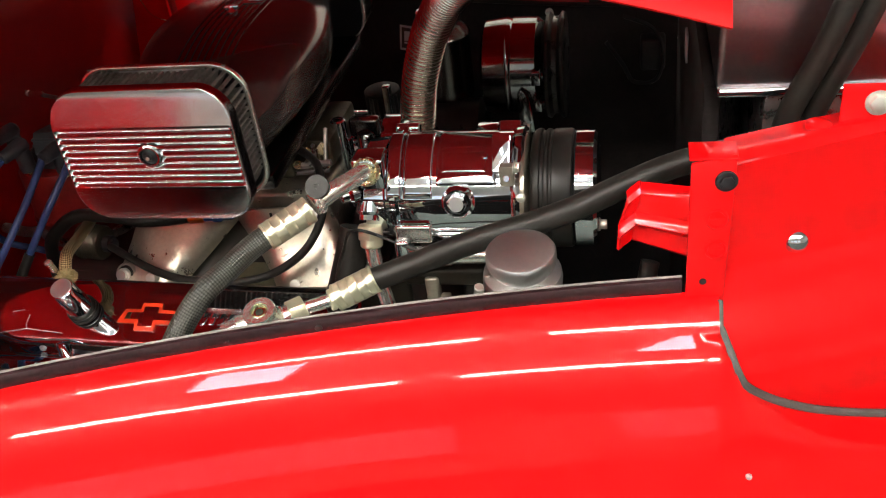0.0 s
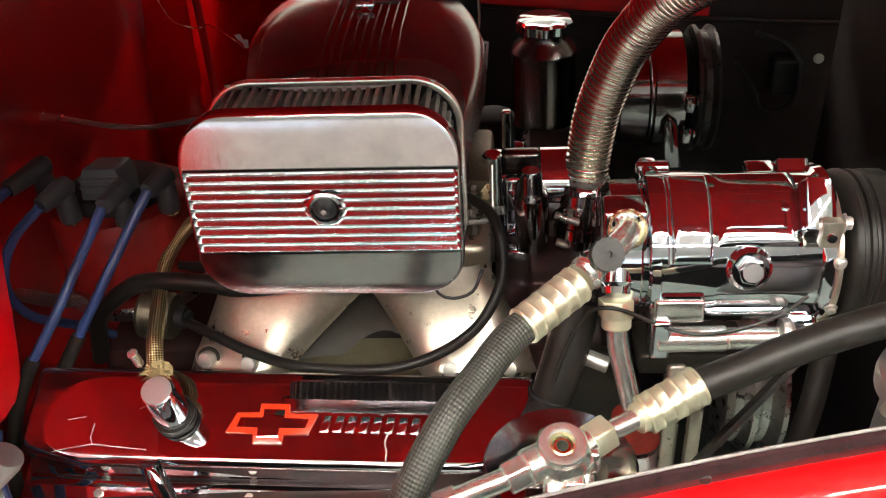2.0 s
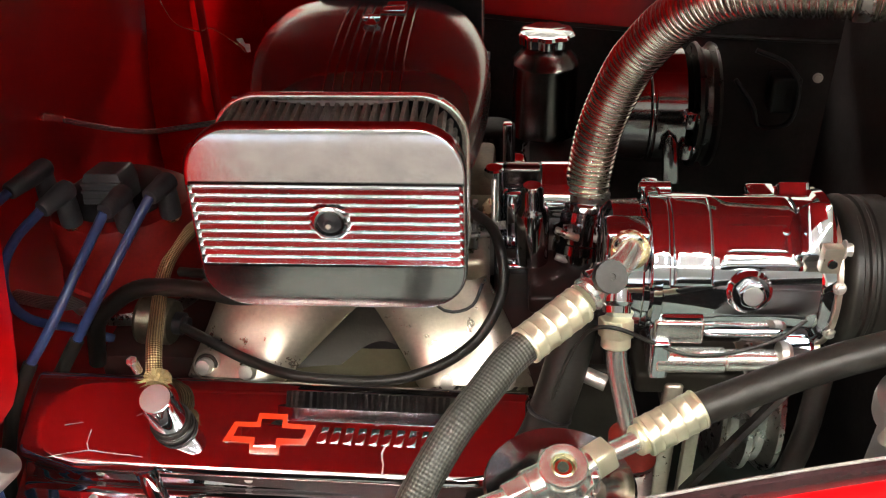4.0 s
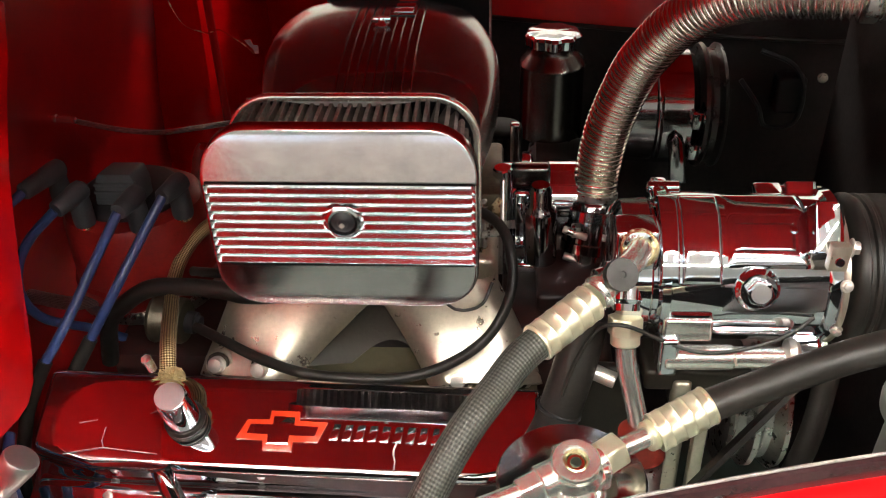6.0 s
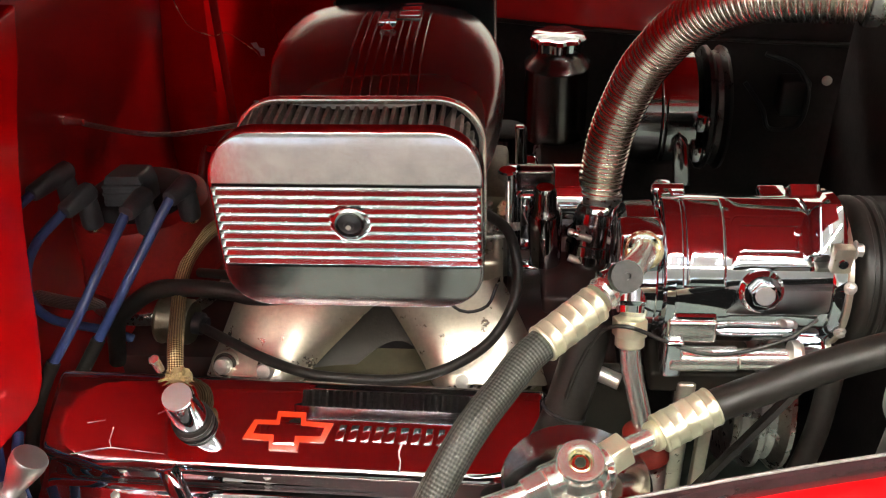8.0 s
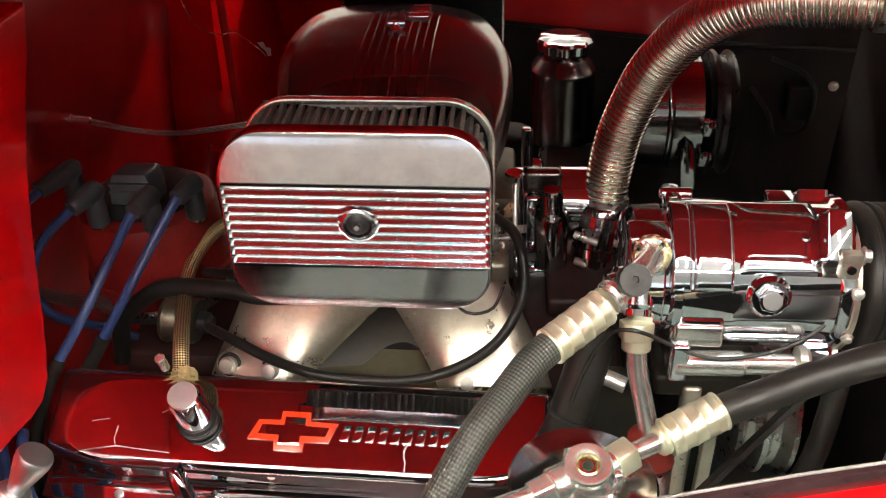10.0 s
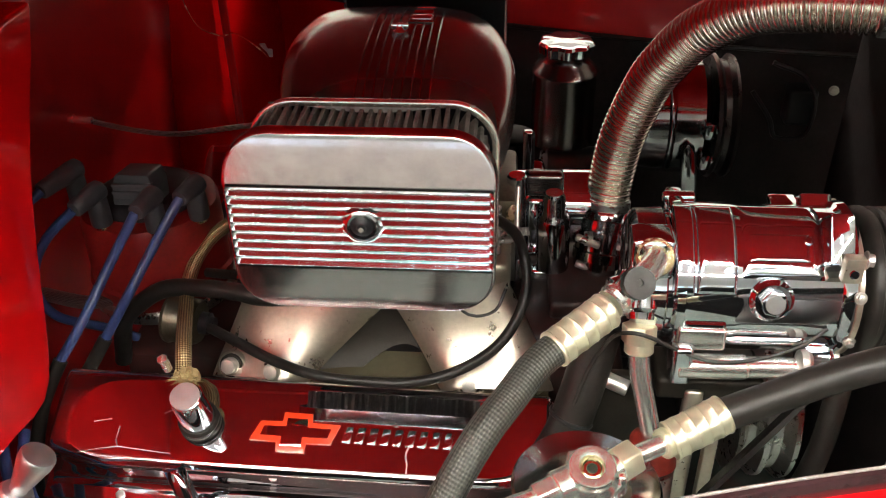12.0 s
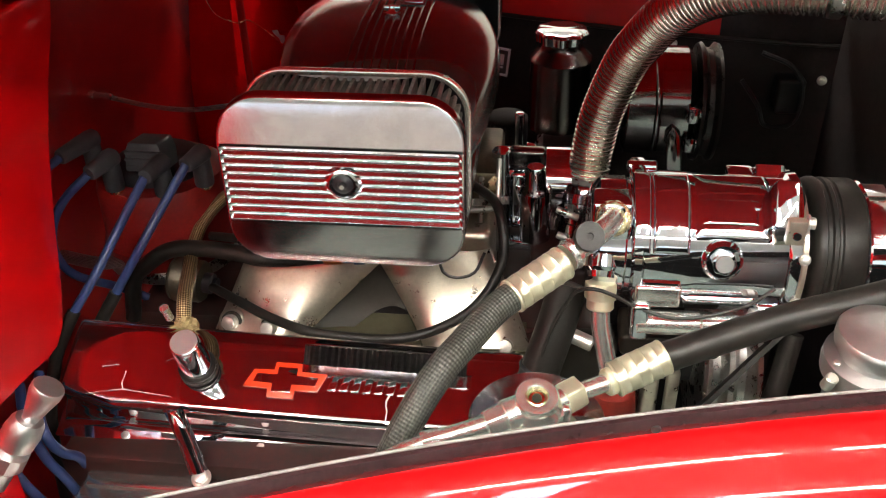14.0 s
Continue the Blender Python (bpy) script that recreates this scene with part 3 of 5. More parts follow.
# ---------------------------------------------------------------- engine
def engine_block():
    e = thing("engine_block", (-0.57, MID_Y, 0.25), "dark red painted cast-iron engine block", "engine")
    part("block", block((-0.86, 0.93, 0.25), (-0.33, 1.36, 0.66), 0.02, 3), BLOCK, e)
    for s, name in ((-1, "near"), (1, "far")):
        y0, y1 = MID_Y + s * 0.20, MID_Y + s * 0.37
        part("cylinder_head", block((-0.865, min(y0, y1), 0.52), (-0.345, max(y0, y1), 0.665), 0.008, 2), BLOCK, e)
        part("exhaust_manifold", block((-0.84, min(y1, y1 + s * 0.05), 0.54), (-0.36, max(y1, y1 + s * 0.05), 0.62), 0.02, 3), STEEL, e)
    part("timing_cover", block((-0.335, 1.0, 0.3), (-0.27, 1.29, 0.70), 0.02, 3), BLOCK, e)
    part("valley", block((-0.86, 0.99, 0.64), (-0.33, 1.30, 0.70), 0.01), BLOCK, e)


def valve_cover(s=1):
    """Tall chrome cover leaning outwards; s = -1 mirrors it to the far bank."""
    my = lambda y: y if s == 1 else 2 * MID_Y - y
    c = thing("valve_cover", (-0.615, my(0.85), 0.66), "mirror-chromed steel valve cover" + (" with red and chrome emblem" if s == 1 else " on the far bank"), "valve cover")
    x0, x1 = -0.874, -0.350
    lean = radians(25.5)
    out, up = Vector((0, -math.cos(lean), -math.sin(lean))), Vector((0, -math.sin(lean), math.cos(lean)))
    base = Vector((0, 0.8365, 0.7365))

    def at(x, a, h):
        p = base + out * a + up * h
        return Vector((x, my(p.y), p.z - 0.028 * (x + 0.615)))
    # section: (distance outwards, height over the top plane)
    sec = [(-0.060, -0.075), (-0.060, -0.02), (-0.0585, -0.008), (-0.054, -0.002), (-0.046, 0.0), (-0.02, 0.0006), (0.01, 0.0006), (0.032, 0.0), (0.038, -0.001), (0.0415, -0.004), (0.043, -0.009),
           (0.0435, -0.03), (0.044, -0.048), (0.046, -0.053), (0.051, -0.0555), (0.054, -0.057), (0.0545, -0.062)]
    path = [(p.y, p.z) for p in smooth_path([Vector((0, a, b)) for a, b in sec], 0.004)]

    def pt(u, p):
        a, h = p
        e = min(u, 1 - u) * (x1 - x0)
        k = min(1, e / 0.014)
        top = max(0, min(1, (h + 0.058) / 0.03))
        drop = (1 - math.sqrt(max(0, 1 - (1 - k) ** 2))) * top
        # the outer edge is cut back towards the ends
        cut = 0.016 * max(0, 1 - e / 0.075) ** 1.5 if a > 0 else 0
        return at(mix(x0, x1, u), mix(a, 0, drop * 0.12) - cut * top, mix(h, -0.055, drop))
    us = [0, 0.0006, 0.0015, 0.003, 0.005, 0.008, 0.012, 0.016, 0.021, 0.0265, 0.032, 0.038, 0.05, 0.06, 0.08, 0.1, 0.12, *lin(0.14, 0.86, 16), 0.88, 0.9, 0.92, 0.94, 0.95, 0.962, 0.968, 0.9735, 0.979, 0.984, 0.988, 0.992, 0.995, 0.997, 0.9985, 0.9994, 1]
    part("cover", sheet(pt, us, path), CHROME_COVER, c, "", 50)
    rail = sheet(lambda x, a: at(x, a, -0.0605), lin(x0 - 0.006, x1 + 0.006, 4), lin(-0.07, 0.064, 4), 0.005)
    part("rail", rail, CHROME, c, "chrome bottom flange")
    if s == -1:
        return c
    # emblem: plain cross bar outline in red enamel with a bright field
    m = Matrix((Vector((1, 0, -0.028)).normalized(), -out, up)).transposed().to_4x4()
    m.translation = at(-0.6165, 0.0, 0.0008)
    outer = [(-0.0445, -0.010), (-0.0165, -0.010), (-0.0165, -0.0205), (0.0125, -0.0205), (0.0125, -0.010), (0.037, -0.010), (0.0455, 0.0105), (0.0165, 0.0105), (0.0165, 0.0205), (-0.0125, 0.0205), (-0.0125, 0.0105), (-0.035, 0.0105)]
    em = part("emblem", prism(outer, 0.0022, m, 0.0005), ENAMEL, c, "orange-red enamel emblem with chrome centre")
    inner = [(-0.034, -0.0045), (-0.0125, -0.0045), (-0.0125, -0.0145), (0.0085, -0.0145), (0.0085, -0.0045), (0.034, -0.0045), (0.037, 0.0055), (0.0125, 0.0055), (0.0125, 0.0145), (-0.0085, 0.0145), (-0.0085, 0.0055), (-0.031, 0.0055)]
    part("field", prism(inner, 0.0006, m @ pose(0, 0, 0.0021), 0.0002), CHROME_COVER, em, "chrome field")
    for i in range(9):
        wd, x = 0.0046, 0.0535 + i * 0.0126
        lower = [(x - wd - 0.001, -0.0070), (x + wd - 0.002, -0.0070), (x + wd + 0.001, 0.0095), (x - wd + 0.002, 0.0095)]
        part("lettering_bar", prism(lower, 0.0018, m, 0.0007), CHROME, c, "raised bright bar")
    rng = random.Random(2)
    pts = [Vector((0.114 + rng.uniform(-1, 1) * 0.0012, y, 0.0004)) for y in lin(-0.002, -0.036, 7)]
    bm = bmesh.new()
    for p, q in zip(pts, pts[1:]):
        w = rng.uniform(0.0005, 0.0012)
        bm.faces.new([bm.verts.new(m @ v) for v in (p - Vector((w, 0, 0)), p + Vector((w, 0, 0)), q + Vector((w, 0, 0)), q - Vector((w, 0, 0)))])
    part("streak", bm, STAIN_AND_GLINT, c, "dried water streak")
    # first two lines paint the pale highlight along the end crease; rest are scratches
    for line in (((-0.177, -0.004), (-0.178, -0.018), (-0.175, -0.025), (-0.15, -0.027), (-0.12, -0.029)), ((-0.175, -0.025), (-0.20, -0.030), (-0.214, -0.034)), ((-0.205, -0.001), (-0.187, 0.003)), ((-0.135, 0.012), (-0.128, 0.016))):
        bm = bmesh.new()
        for (xa, ya), (xb, yb) in zip(line, line[1:]):
            n = Vector((ya - yb, xb - xa, 0)).normalized() * rng.uniform(0.0003, 0.0006)
            p, q = Vector((xa, ya, 0.0006)), Vector((xb, yb, 0.0006))
            bm.faces.new([bm.verts.new(m @ v) for v in (p - n, p + n, q + n * 0.5, q - n * 0.5)])
        part("scratch_and_glint", bm, STAIN_AND_GLINT, c, "pale line in the chrome, painted crease highlight and scratches")
    for x in (-0.80, -0.645, -0.57, -0.45):
        p = at(x, 0.058, -0.058)
        part("rail_bolt", hex_bolt(p, up, 0.005, 0.004), BOLT, c)
    return c


def hold_down():
    h = thing("hold_down_tab", (-0.71, 0.775, 0.655), "chrome spreader tab on the valve cover flange with a bolt", "tab")
    strap = smooth_path([Vector((-0.733, 0.800, 0.722)), Vector((-0.728, 0.793, 0.725)), Vector((-0.718, 0.782, 0.714)), Vector((-0.708, 0.772, 0.690)), Vector((-0.698, 0.760, 0.670))], 0.004)
    part("strap", sheet(lambda i, v: strap[i] + Vector((0.0085, 0.0045, 0.0)) * v + Vector((0.004, -0.006, 0.004)) * (1 - v * v), list(range(len(strap))), lin(-1, 1, 9), 0.002), CHROME, h, "curved chrome strap")
    part("bolt", hex_bolt((-0.695, 0.757, 0.664), (0, -0.4, 0.9), 0.008, 0.007), BOLT, h)
    # flat polished cover plate below the flange
    s = thing("cover_plate", (-0.68, 0.70, 0.60), "polished aluminium plate with rolled edge below the valve cover", "plate")
    part("plate", block((-0.833, 0.60, 0.633), (-0.36, 0.776, 0.645), 0.004, 3), PLATE, s)
    part("skirt", block((-0.832, 0.600, 0.45), (-0.36, 0.606, 0.632), 0.002), ALU, s)
    for i in range(5):
        part("fin", block((-0.826, 0.752 - i * 0.024, 0.644), (-0.362, 0.762 - i * 0.024, 0.6475), 0.0012), PLATE, s)
    for x, y in ((-0.80, 0.69), (-0.74, 0.72), (-0.66, 0.715), (-0.64, 0.71)):
        part("rivet", lathe((x, y, 0.645), (x, y, 0.66), [(0, 0.004), (0.0015, 0.0035), (0.002, 0)], 12), BOLT, s)


def breather():
    b = thing("breather_cap", (-0.712, 0.833, 0.735), "chrome breather plug in a black rubber grommet", "breather")
    a, w = Vector((-0.712, 0.840, 0.741)), Vector((0.03, -0.40, 0.91)).normalized()
    part("grommet", lathe(a, a + w, [(0, 0.019), (0.003, 0.021), (0.006, 0.0205), (0.007, 0.0175), (0.009, 0.0175), (0.010, 0.020), (0.013, 0.0205), (0.016, 0.018), (0.017, 0.014)], 32), RUBBER, b, "stepped black grommet")
    part("plug", lathe(a + w * 0.012, a + w, [(0, 0.0165), (0.008, 0.0172), (0.050, 0.0158), (0.0545, 0.0150), (0.056, 0.0130), (0.0565, 0)], 36), CHROME, b, "tapered bright plug")
    part("plug_top", rod(a + w * 0.0670, a + w * 0.0690, 0.0142, 0.0008, 32), BRUSHED, b, "satin end face")
    # braided hose clamped behind it
    h = thing("braided_breather_hose", (-0.735, 0.87, 0.79), "tarnished stainless braided hose with frayed end", "hose")
    part("hose", sweep([(-0.721, 0.842, 0.80), (-0.7246, 0.8640, 0.8189), (-0.7416, 0.9150, 0.8077), (-0.7593, 0.9700, 0.7952), (-0.7709, 1.0120, 0.7914), (-0.7675, 1.0450, 0.8041), (-0.7500, 1.0750, 0.8202), (-0.7098, 1.1000, 0.8366)], 0.0080, 16), BRAID_STEEL, h)
    bm = bmesh.new()
    rng = random.Random(4)
    c = Vector((-0.718, 0.842, 0.80))
    for i in range(120):
        t = rng.uniform(0, 2 * math.pi)
        d = Vector((math.cos(t), -0.35, math.sin(t) * 0.8)).normalized()
        p = c + d * 0.006
        q = c + d * rng.uniform(0.012, 0.019) + Vector((rng.uniform(-3, 3), rng.uniform(-6, 2), rng.uniform(-3, 3))) * 0.001
        o = Vector((rng.uniform(-1, 1), rng.uniform(-1, 1), rng.uniform(-1, 1))) * 0.0012
        bm.faces.new([bm.verts.new(v) for v in (p - o, p + o, q + o * 0.3)])
    part("fray", join(bm, lathe(c - Vector((0, 0.004, 0.002)), c + Vector((0, 0.02, 0.01)), [(0, 0.008), (0.004, 0.0125), (0.010, 0.0115), (0.013, 0.0098)], 18, 9, 0.10)), TWINE, h, "frayed golden braid ends")
    part("clamp_screw", join(rod((-0.736, 0.846, 0.806), (-0.737, 0.842, 0.822), 0.0045, 0.001, 12), hex_bolt((-0.737, 0.842, 0.820), (-0.05, -0.3, 0.9), 0.0055, 0.004, False)), SATIN, h, "small clamp screw")


def intake():
    t = thing("intake_manifold", (-0.57, MID_Y, 0.66), "cast aluminium intake manifold with splayed runners and bolts", "manifold")
    C = lambda p: Vector(p)
    HOLLOW = 0.010

    def runner(top0, top1, bot0, bot1):
        """Runner plate from the carburettor base down to the head flange."""
        def f(u, v):
            a, b = mix(C(top0), C(top1), u), mix(C(bot0), C(bot1), u)
            p = mix(a, b, v)
            p.x = mix(a.x, b.x, 1.22 * v - 0.22 * v ** 3)
            bulge = 0.009 * (1 - (1 - min(1, u / 0.30, (1 - u) / 0.30)) ** 2) ** 0.5 - HOLLOW * math.sin(math.pi * v) - 0.006 * max(0, v - 0.82)
            return p + Vector((0, -0.55, 0.8)) * bulge
        return sheet(f, [0, 0.01, 0.03, 0.06, 0.10, 0.16, 0.23, *lin(0.3, 0.7, 6), 0.77, 0.84, 0.90, 0.94, 0.97, 0.99, 1], lin(0, 1, 16), 0.02)
    part("rear_runner", runner((-0.688, 1.03, 0.775), (-0.545, 1.02, 0.790), (-0.724, 0.962, 0.690), (-0.652, 0.958, 0.693)), CAST, t, "pale cast runner", 50)
    part("front_runner", runner((-0.528, 1.02, 0.790), (-0.425, 1.03, 0.785), (-0.462, 0.958, 0.693), (-0.372, 0.958, 0.690)), CAST, t, "pale cast runner", 50)
    def web(u, v):
        """Wall between the runners with an arched opening, its shade put into a dark colour."""
        if u < 0.45:
            ek = 1 - u / 0.45
            ex = mix(-0.547, -0.654, 1.22 * ek - 0.22 * ek ** 3)
        elif u < 0.55:
            ex, ek = mix(-0.547, -0.526, (u - 0.45) / 0.1), 0
        else:
            ek = (u - 0.55) / 0.45
            ex = mix(-0.526, -0.460, 1.22 * ek - 0.22 * ek ** 3)
        ax, ak = -0.600 + 0.126 * u ** 0.72, 1.05 - 0.53 * math.sin(math.pi * u) ** 0.75
        x, k = mix(ex, ax, v), mix(ek, ak, v)
        dip = HOLLOW * math.sin(math.pi * min(1, k)) + 0.007 * math.sin(math.pi * v / 2)
        return (x, mix(1.020, 0.960, k) + 0.004 + 0.55 * dip, mix(0.790, 0.692, k) - 0.004 - 0.8 * dip)
    part("web", sheet(web, lin(0, 1, 41), lin(0, 1, 8), 0.006), IRON, t, "arched web between the runners with shade in its colour")
    # dark sheet in place of the shade deep inside the arch
    part("arch_shade", block((-0.62, 1.009, 0.66), (-0.44, 1.016, 0.740), 0.002), UNDERCOAT, t, "dark sheet that stands for shade inside the arch")
    # the floor's olive is darkened too, for shade below the air cleaner
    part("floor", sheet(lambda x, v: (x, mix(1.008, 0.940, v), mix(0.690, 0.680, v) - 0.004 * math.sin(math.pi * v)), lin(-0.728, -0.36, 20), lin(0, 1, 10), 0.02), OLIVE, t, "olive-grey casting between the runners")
    part("plenum", block((-0.655, 1.03, 0.70), (-0.405, 1.26, 0.815), 0.012, 3), CAST, t)
    part("far_side", block((-0.77, 1.25, 0.66), (-0.37, 1.335, 0.72), 0.02, 3), CAST, t)
    part("end_wall", block((-0.40, 1.0, 0.66), (-0.34, 1.28, 0.74), 0.015, 3), BLOCK, t)
    for x, y, z in ((-0.716, 0.9525, 0.7205), (-0.667, 0.948, 0.7185), (-0.447, 0.950, 0.709), (-0.383, 0.952, 0.709)):
        w = Vector((-0.08, -0.86, 0.5)).normalized()
        p = Vector((x, y, z)) - w * 0.003
        part("bolt", join(rod(p, p + w * 0.010, 0.0098, 0.002, 20), lathe(p + w * 0.009, p + w, [(0, 0.0085), (0.004, 0.0078), (0.005, 0)], 20)), BOLT, t, "pale flange bolt")
        part("bolt_seat", rod(p - w * 0.004, p + w * 0.002, 0.0135, 0.001, 20), IRON, t)
        part("bolt_boss", lathe(p - w * 0.012, p, [(0, 0.0175), (0.010, 0.0175), (0.0125, 0.0165), (0.0135, 0.0150), (0.0125, 0.0137), (0.008, 0.0133)], 28), CAST, t)
    c = thing("carburettor", (-0.53, MID_Y, 0.815), "dark metal carburettor under the air cleaner", "carburettor")
    part("body", block((-0.60, 1.06, 0.815), (-0.46, 1.24, 0.89), 0.01, 2), CARB, c)
    part("bowl", block((-0.44, 1.07, 0.83), (-0.40, 1.2, 0.875), 0.008, 2), CARB, c)
    part("throat", rod((-0.53, MID_Y, 0.885), (-0.53, MID_Y, 0.98), 0.066, 0.003, 32), BLACK, c)
    part("link", join(rod((-0.445, 1.03, 0.845), (-0.395, 1.03, 0.85), 0.004), rod((-0.40, 1.03, 0.85), (-0.40, 1.06, 0.90), 0.003), rod((-0.42, 1.045, 0.82), (-0.42, 1.05, 0.88), 0.003)), STEEL, c, "linkage rods")
    part("return_spring", lathe((-0.43, 1.02, 0.862), (-0.38, 1.02, 0.868), [(i * 0.0015, 0.005 if i % 2 else 0.0038) for i in range(30)], 12), STEEL, c)
    for x, y, z in ((-0.458, 1.058, 0.87), (-0.438, 1.066, 0.86), (-0.452, 1.058, 0.842), (-0.415, 1.068, 0.846)):
        part("jet_screw", hex_bolt((x, y, z), (0.2, -1, 0.1), 0.005, 0.005), BRASS, c, "small brass screw")
    part("lever", prism([(-0.006, -0.02), (0.006, -0.02), (0.010, 0.012), (0.0, 0.020), (-0.008, 0.012)], 0.003, frame_from((-0.405, 1.045, 0.865), (0.4, -0.9, 0.1)), 0.0008), BRASS, c, "plated throttle lever")
    f = thing("fuel_fitting", (-0.57, 0.985, 0.79), "orange and blue anodised fuel line fitting", "fitting")
    part("orange_nut", prism(hexagon(0.009), 0.022, frame_from((-0.600, 0.98, 0.803), (1, 0.1, 0.02)), 0.001), RED_AN, f, "orange anodised nut")
    part("blue_nut", join(rod((-0.578, 0.983, 0.803), (-0.535, 0.987, 0.804), 0.0075, 0.001, 18), prism(hexagon(0.010), 0.013, frame_from((-0.565, 0.984, 0.8035), (1, 0.1, 0.02)), 0.001)), BLUE_AN, f, "blue anodised nut")
    part("line", sweep([(-0.60, 0.98, 0.803), (-0.65, 0.99, 0.806), (-0.70, 1.0, 0.81), (-0.75, 1.02, 0.80)], 0.0055, 12), RUBBER, f)


FIN_Z0, FIN_Z1 = 0.944, 1.021


def air_cleaner():
    a = thing("air_cleaner", (-0.53, MID_Y, 0.98), "polished aluminium air cleaner with finned side covers and pleated filters", "air cleaner")
    cx, cz, hw, hh, rad = -0.5335, 0.9815, 0.1140, 0.0865, 0.042

    def half_width(z):
        d = max(0, abs(z - cz) - (hh - rad))
        return hw - rad + math.sqrt(max(0, rad * rad - d * d))

    def face_y(z):
        if z > FIN_Z1:
            k = (z - FIN_Z1) / (cz + hh - FIN_Z1)
            return 0.832 + 0.0100 * k + 0.003 * k ** 10
        if z < FIN_Z0:
            k = (FIN_Z0 - z) / (FIN_Z0 - cz + hh)
            return 0.832 + 0.0015 * k + 0.003 * k ** 6
        return 0.832

    def cover(side):
        pitch = (FIN_Z1 - FIN_Z0) / 9
        ease = lambda t: 1 - (1 - t) ** 2
        zs = [FIN_Z0 - (FIN_Z0 - cz + hh) * ease(t) for t in lin(1, 0, 30)][:-1]
        # thin rounded crests between wide hollows
        steps = (0.0, 0.02, 0.04, 0.06, 0.085, 0.12, 0.18, 0.26, 0.34, 0.42, 0.5, 0.58, 0.64, 0.68, 0.72, 0.8, 0.88, 0.94, 0.965, 0.985)
        fin = [FIN_Z0 + pitch * (k + u) for k in range(9) for u in steps] + [FIN_Z1]
        zs = zs + fin + [FIN_Z1 + (cz + hh - FIN_Z1) * ease(t) for t in lin(0, 1, 30)][1:]
        zs[0] += 1e-5
        zs[-1] -= 1e-5
        zs = [(zs[0], 1)] + [(z, 0) for z in zs] + [(zs[-1], 1)]
        offs = [0, 0.0, 0.0003, 0.0008, 0.0015, 0.0022, 0.003, 0.0038, 0.0046, 0.0055, 0.0065, 0.0078, 0.011, 0.016]
        mid = 130

        def pt(row, i):
            z, wall = row
            w = half_width(z)
            n = len(offs)
            if i < n:
                e, sgn = offs[i] * min(1, w / 0.02), -1
            elif i >= n + mid:
                e, sgn = offs[2 * n + mid - 1 - i] * min(1, w / 0.02), 1
            else:
                t = (i - n + 1) / (mid + 1)
                e, sgn = None, 0
            x = mix(-w + 0.016, w - 0.016, t) if e is None else sgn * (w - e)
            edge = w - abs(x)
            y = face_y(z)
            qx, qz = abs(x) - (hw - rad), abs(z - cz) - (hh - rad)
            d = rad - math.hypot(max(qx, 0), max(qz, 0)) - min(max(qx, qz), 0)
            r = 0.0032
            y += r * (1 - math.sqrt(max(0, 1 - (1 - min(1, d / r)) ** 2)))
            if FIN_Z0 <= z <= FIN_Z1:
                k = min(1, max(0, (edge - 0.0022) / 0.0035))
                ph = (z - FIN_Z0) / pitch
                u = ph - math.floor(ph + 1e-6)
                knob = math.hypot(x - (-0.5320 - cx), z - 0.986)
                kk = min(1, max(0, (knob - 0.0145) / 0.0025))
                if u < 0.06:
                    g = 0.09 * (max(0, u) / 0.06) ** 1.6
                elif u < 0.50:
                    g = 0.09 + 0.717 * (u - 0.06) / 0.44
                elif u < 0.70:
                    g = 0.807 + 0.08 * (u - 0.50) / 0.20
                elif u < 0.72:
                    g = 0.887
                elif u < 0.94:
                    g = 0.887 - 0.807 * (u - 0.72) / 0.22
                else:
                    g = 0.08 * ((1 - u) / 0.06) ** 2
                y += 0.0054 * k * kk * g
            if wall or i in (0, 2 * n + mid - 1):
                y = 0.852
            yy = y if side == 1 else 2 * MID_Y - y
            return (cx + x, yy, z)
        cols = list(range(2 * len(offs) + mid))
        return sheet(pt, zs, cols)
    for side in (1, -1):
        my = lambda y: y if side == 1 else 2 * MID_Y - y
        cov = part("filter_cover", cover(side), ALU, a, "finned polished cover", 40)
        d = Vector((0, -1 if side == 1 else 1, 0))
        k = Vector((-0.532, my(0.8335), 0.986))
        part("boss", lathe(k, k + d, [(0, 0.0145), (0.002, 0.0143), (0.0032, 0.0125), (0.0030, 0.0105), (0.0005, 0.0098)], 32), ALU, cov)
        part("stud", lathe(k, k + d, [(0, 0.0102), (0.0015, 0.0100), (0.004, 0.0065), (0.005, 0.0045), (0.007, 0.0035), (0.0075, 0)], 24), PLASTIC, cov, "dark centre stud")
        # bright diamond painted for the white reflection at the stud's centre
        part("stud_glint", prism([(-0.0026, 0), (0, -0.0026), (0.0026, 0), (0, 0.0026)], 0.0012, frame_from(k + d * 0.0074, d), 0.0002), BOLT, cov)
        # pleated element between cover and frame
        bm = bmesh.new()
        base = rounded_rect(0.1005, 0.0755, 0.034, 8)
        per = [Vector((x, z)) for x, z in base]
        pts = []
        loop = per + [per[0]]
        total = sum((q - p).length for p, q in zip(loop, loop[1:]))
        count = 80
        seg, pos = 0, 0.0
        for i in range(count * 6):
            # six points a fold: a rounded crest, then a deep narrow valley
            target = total * (i // 6 + (0.0, 0.06, 0.42, 0.48, 0.58, 0.90)[i % 6]) / count
            while pos + (loop[seg + 1] - loop[seg]).length < target:
                pos += (loop[seg + 1] - loop[seg]).length
                seg += 1
            d2 = loop[seg + 1] - loop[seg]
            q = loop[seg] + d2.normalized() * (target - pos)
            nrm = Vector((d2.y, -d2.x)).normalized()
            pts.append(q + nrm * (0.0040, 0.0052, 0.0052, 0.0040, -0.0150, -0.0150)[i % 6])
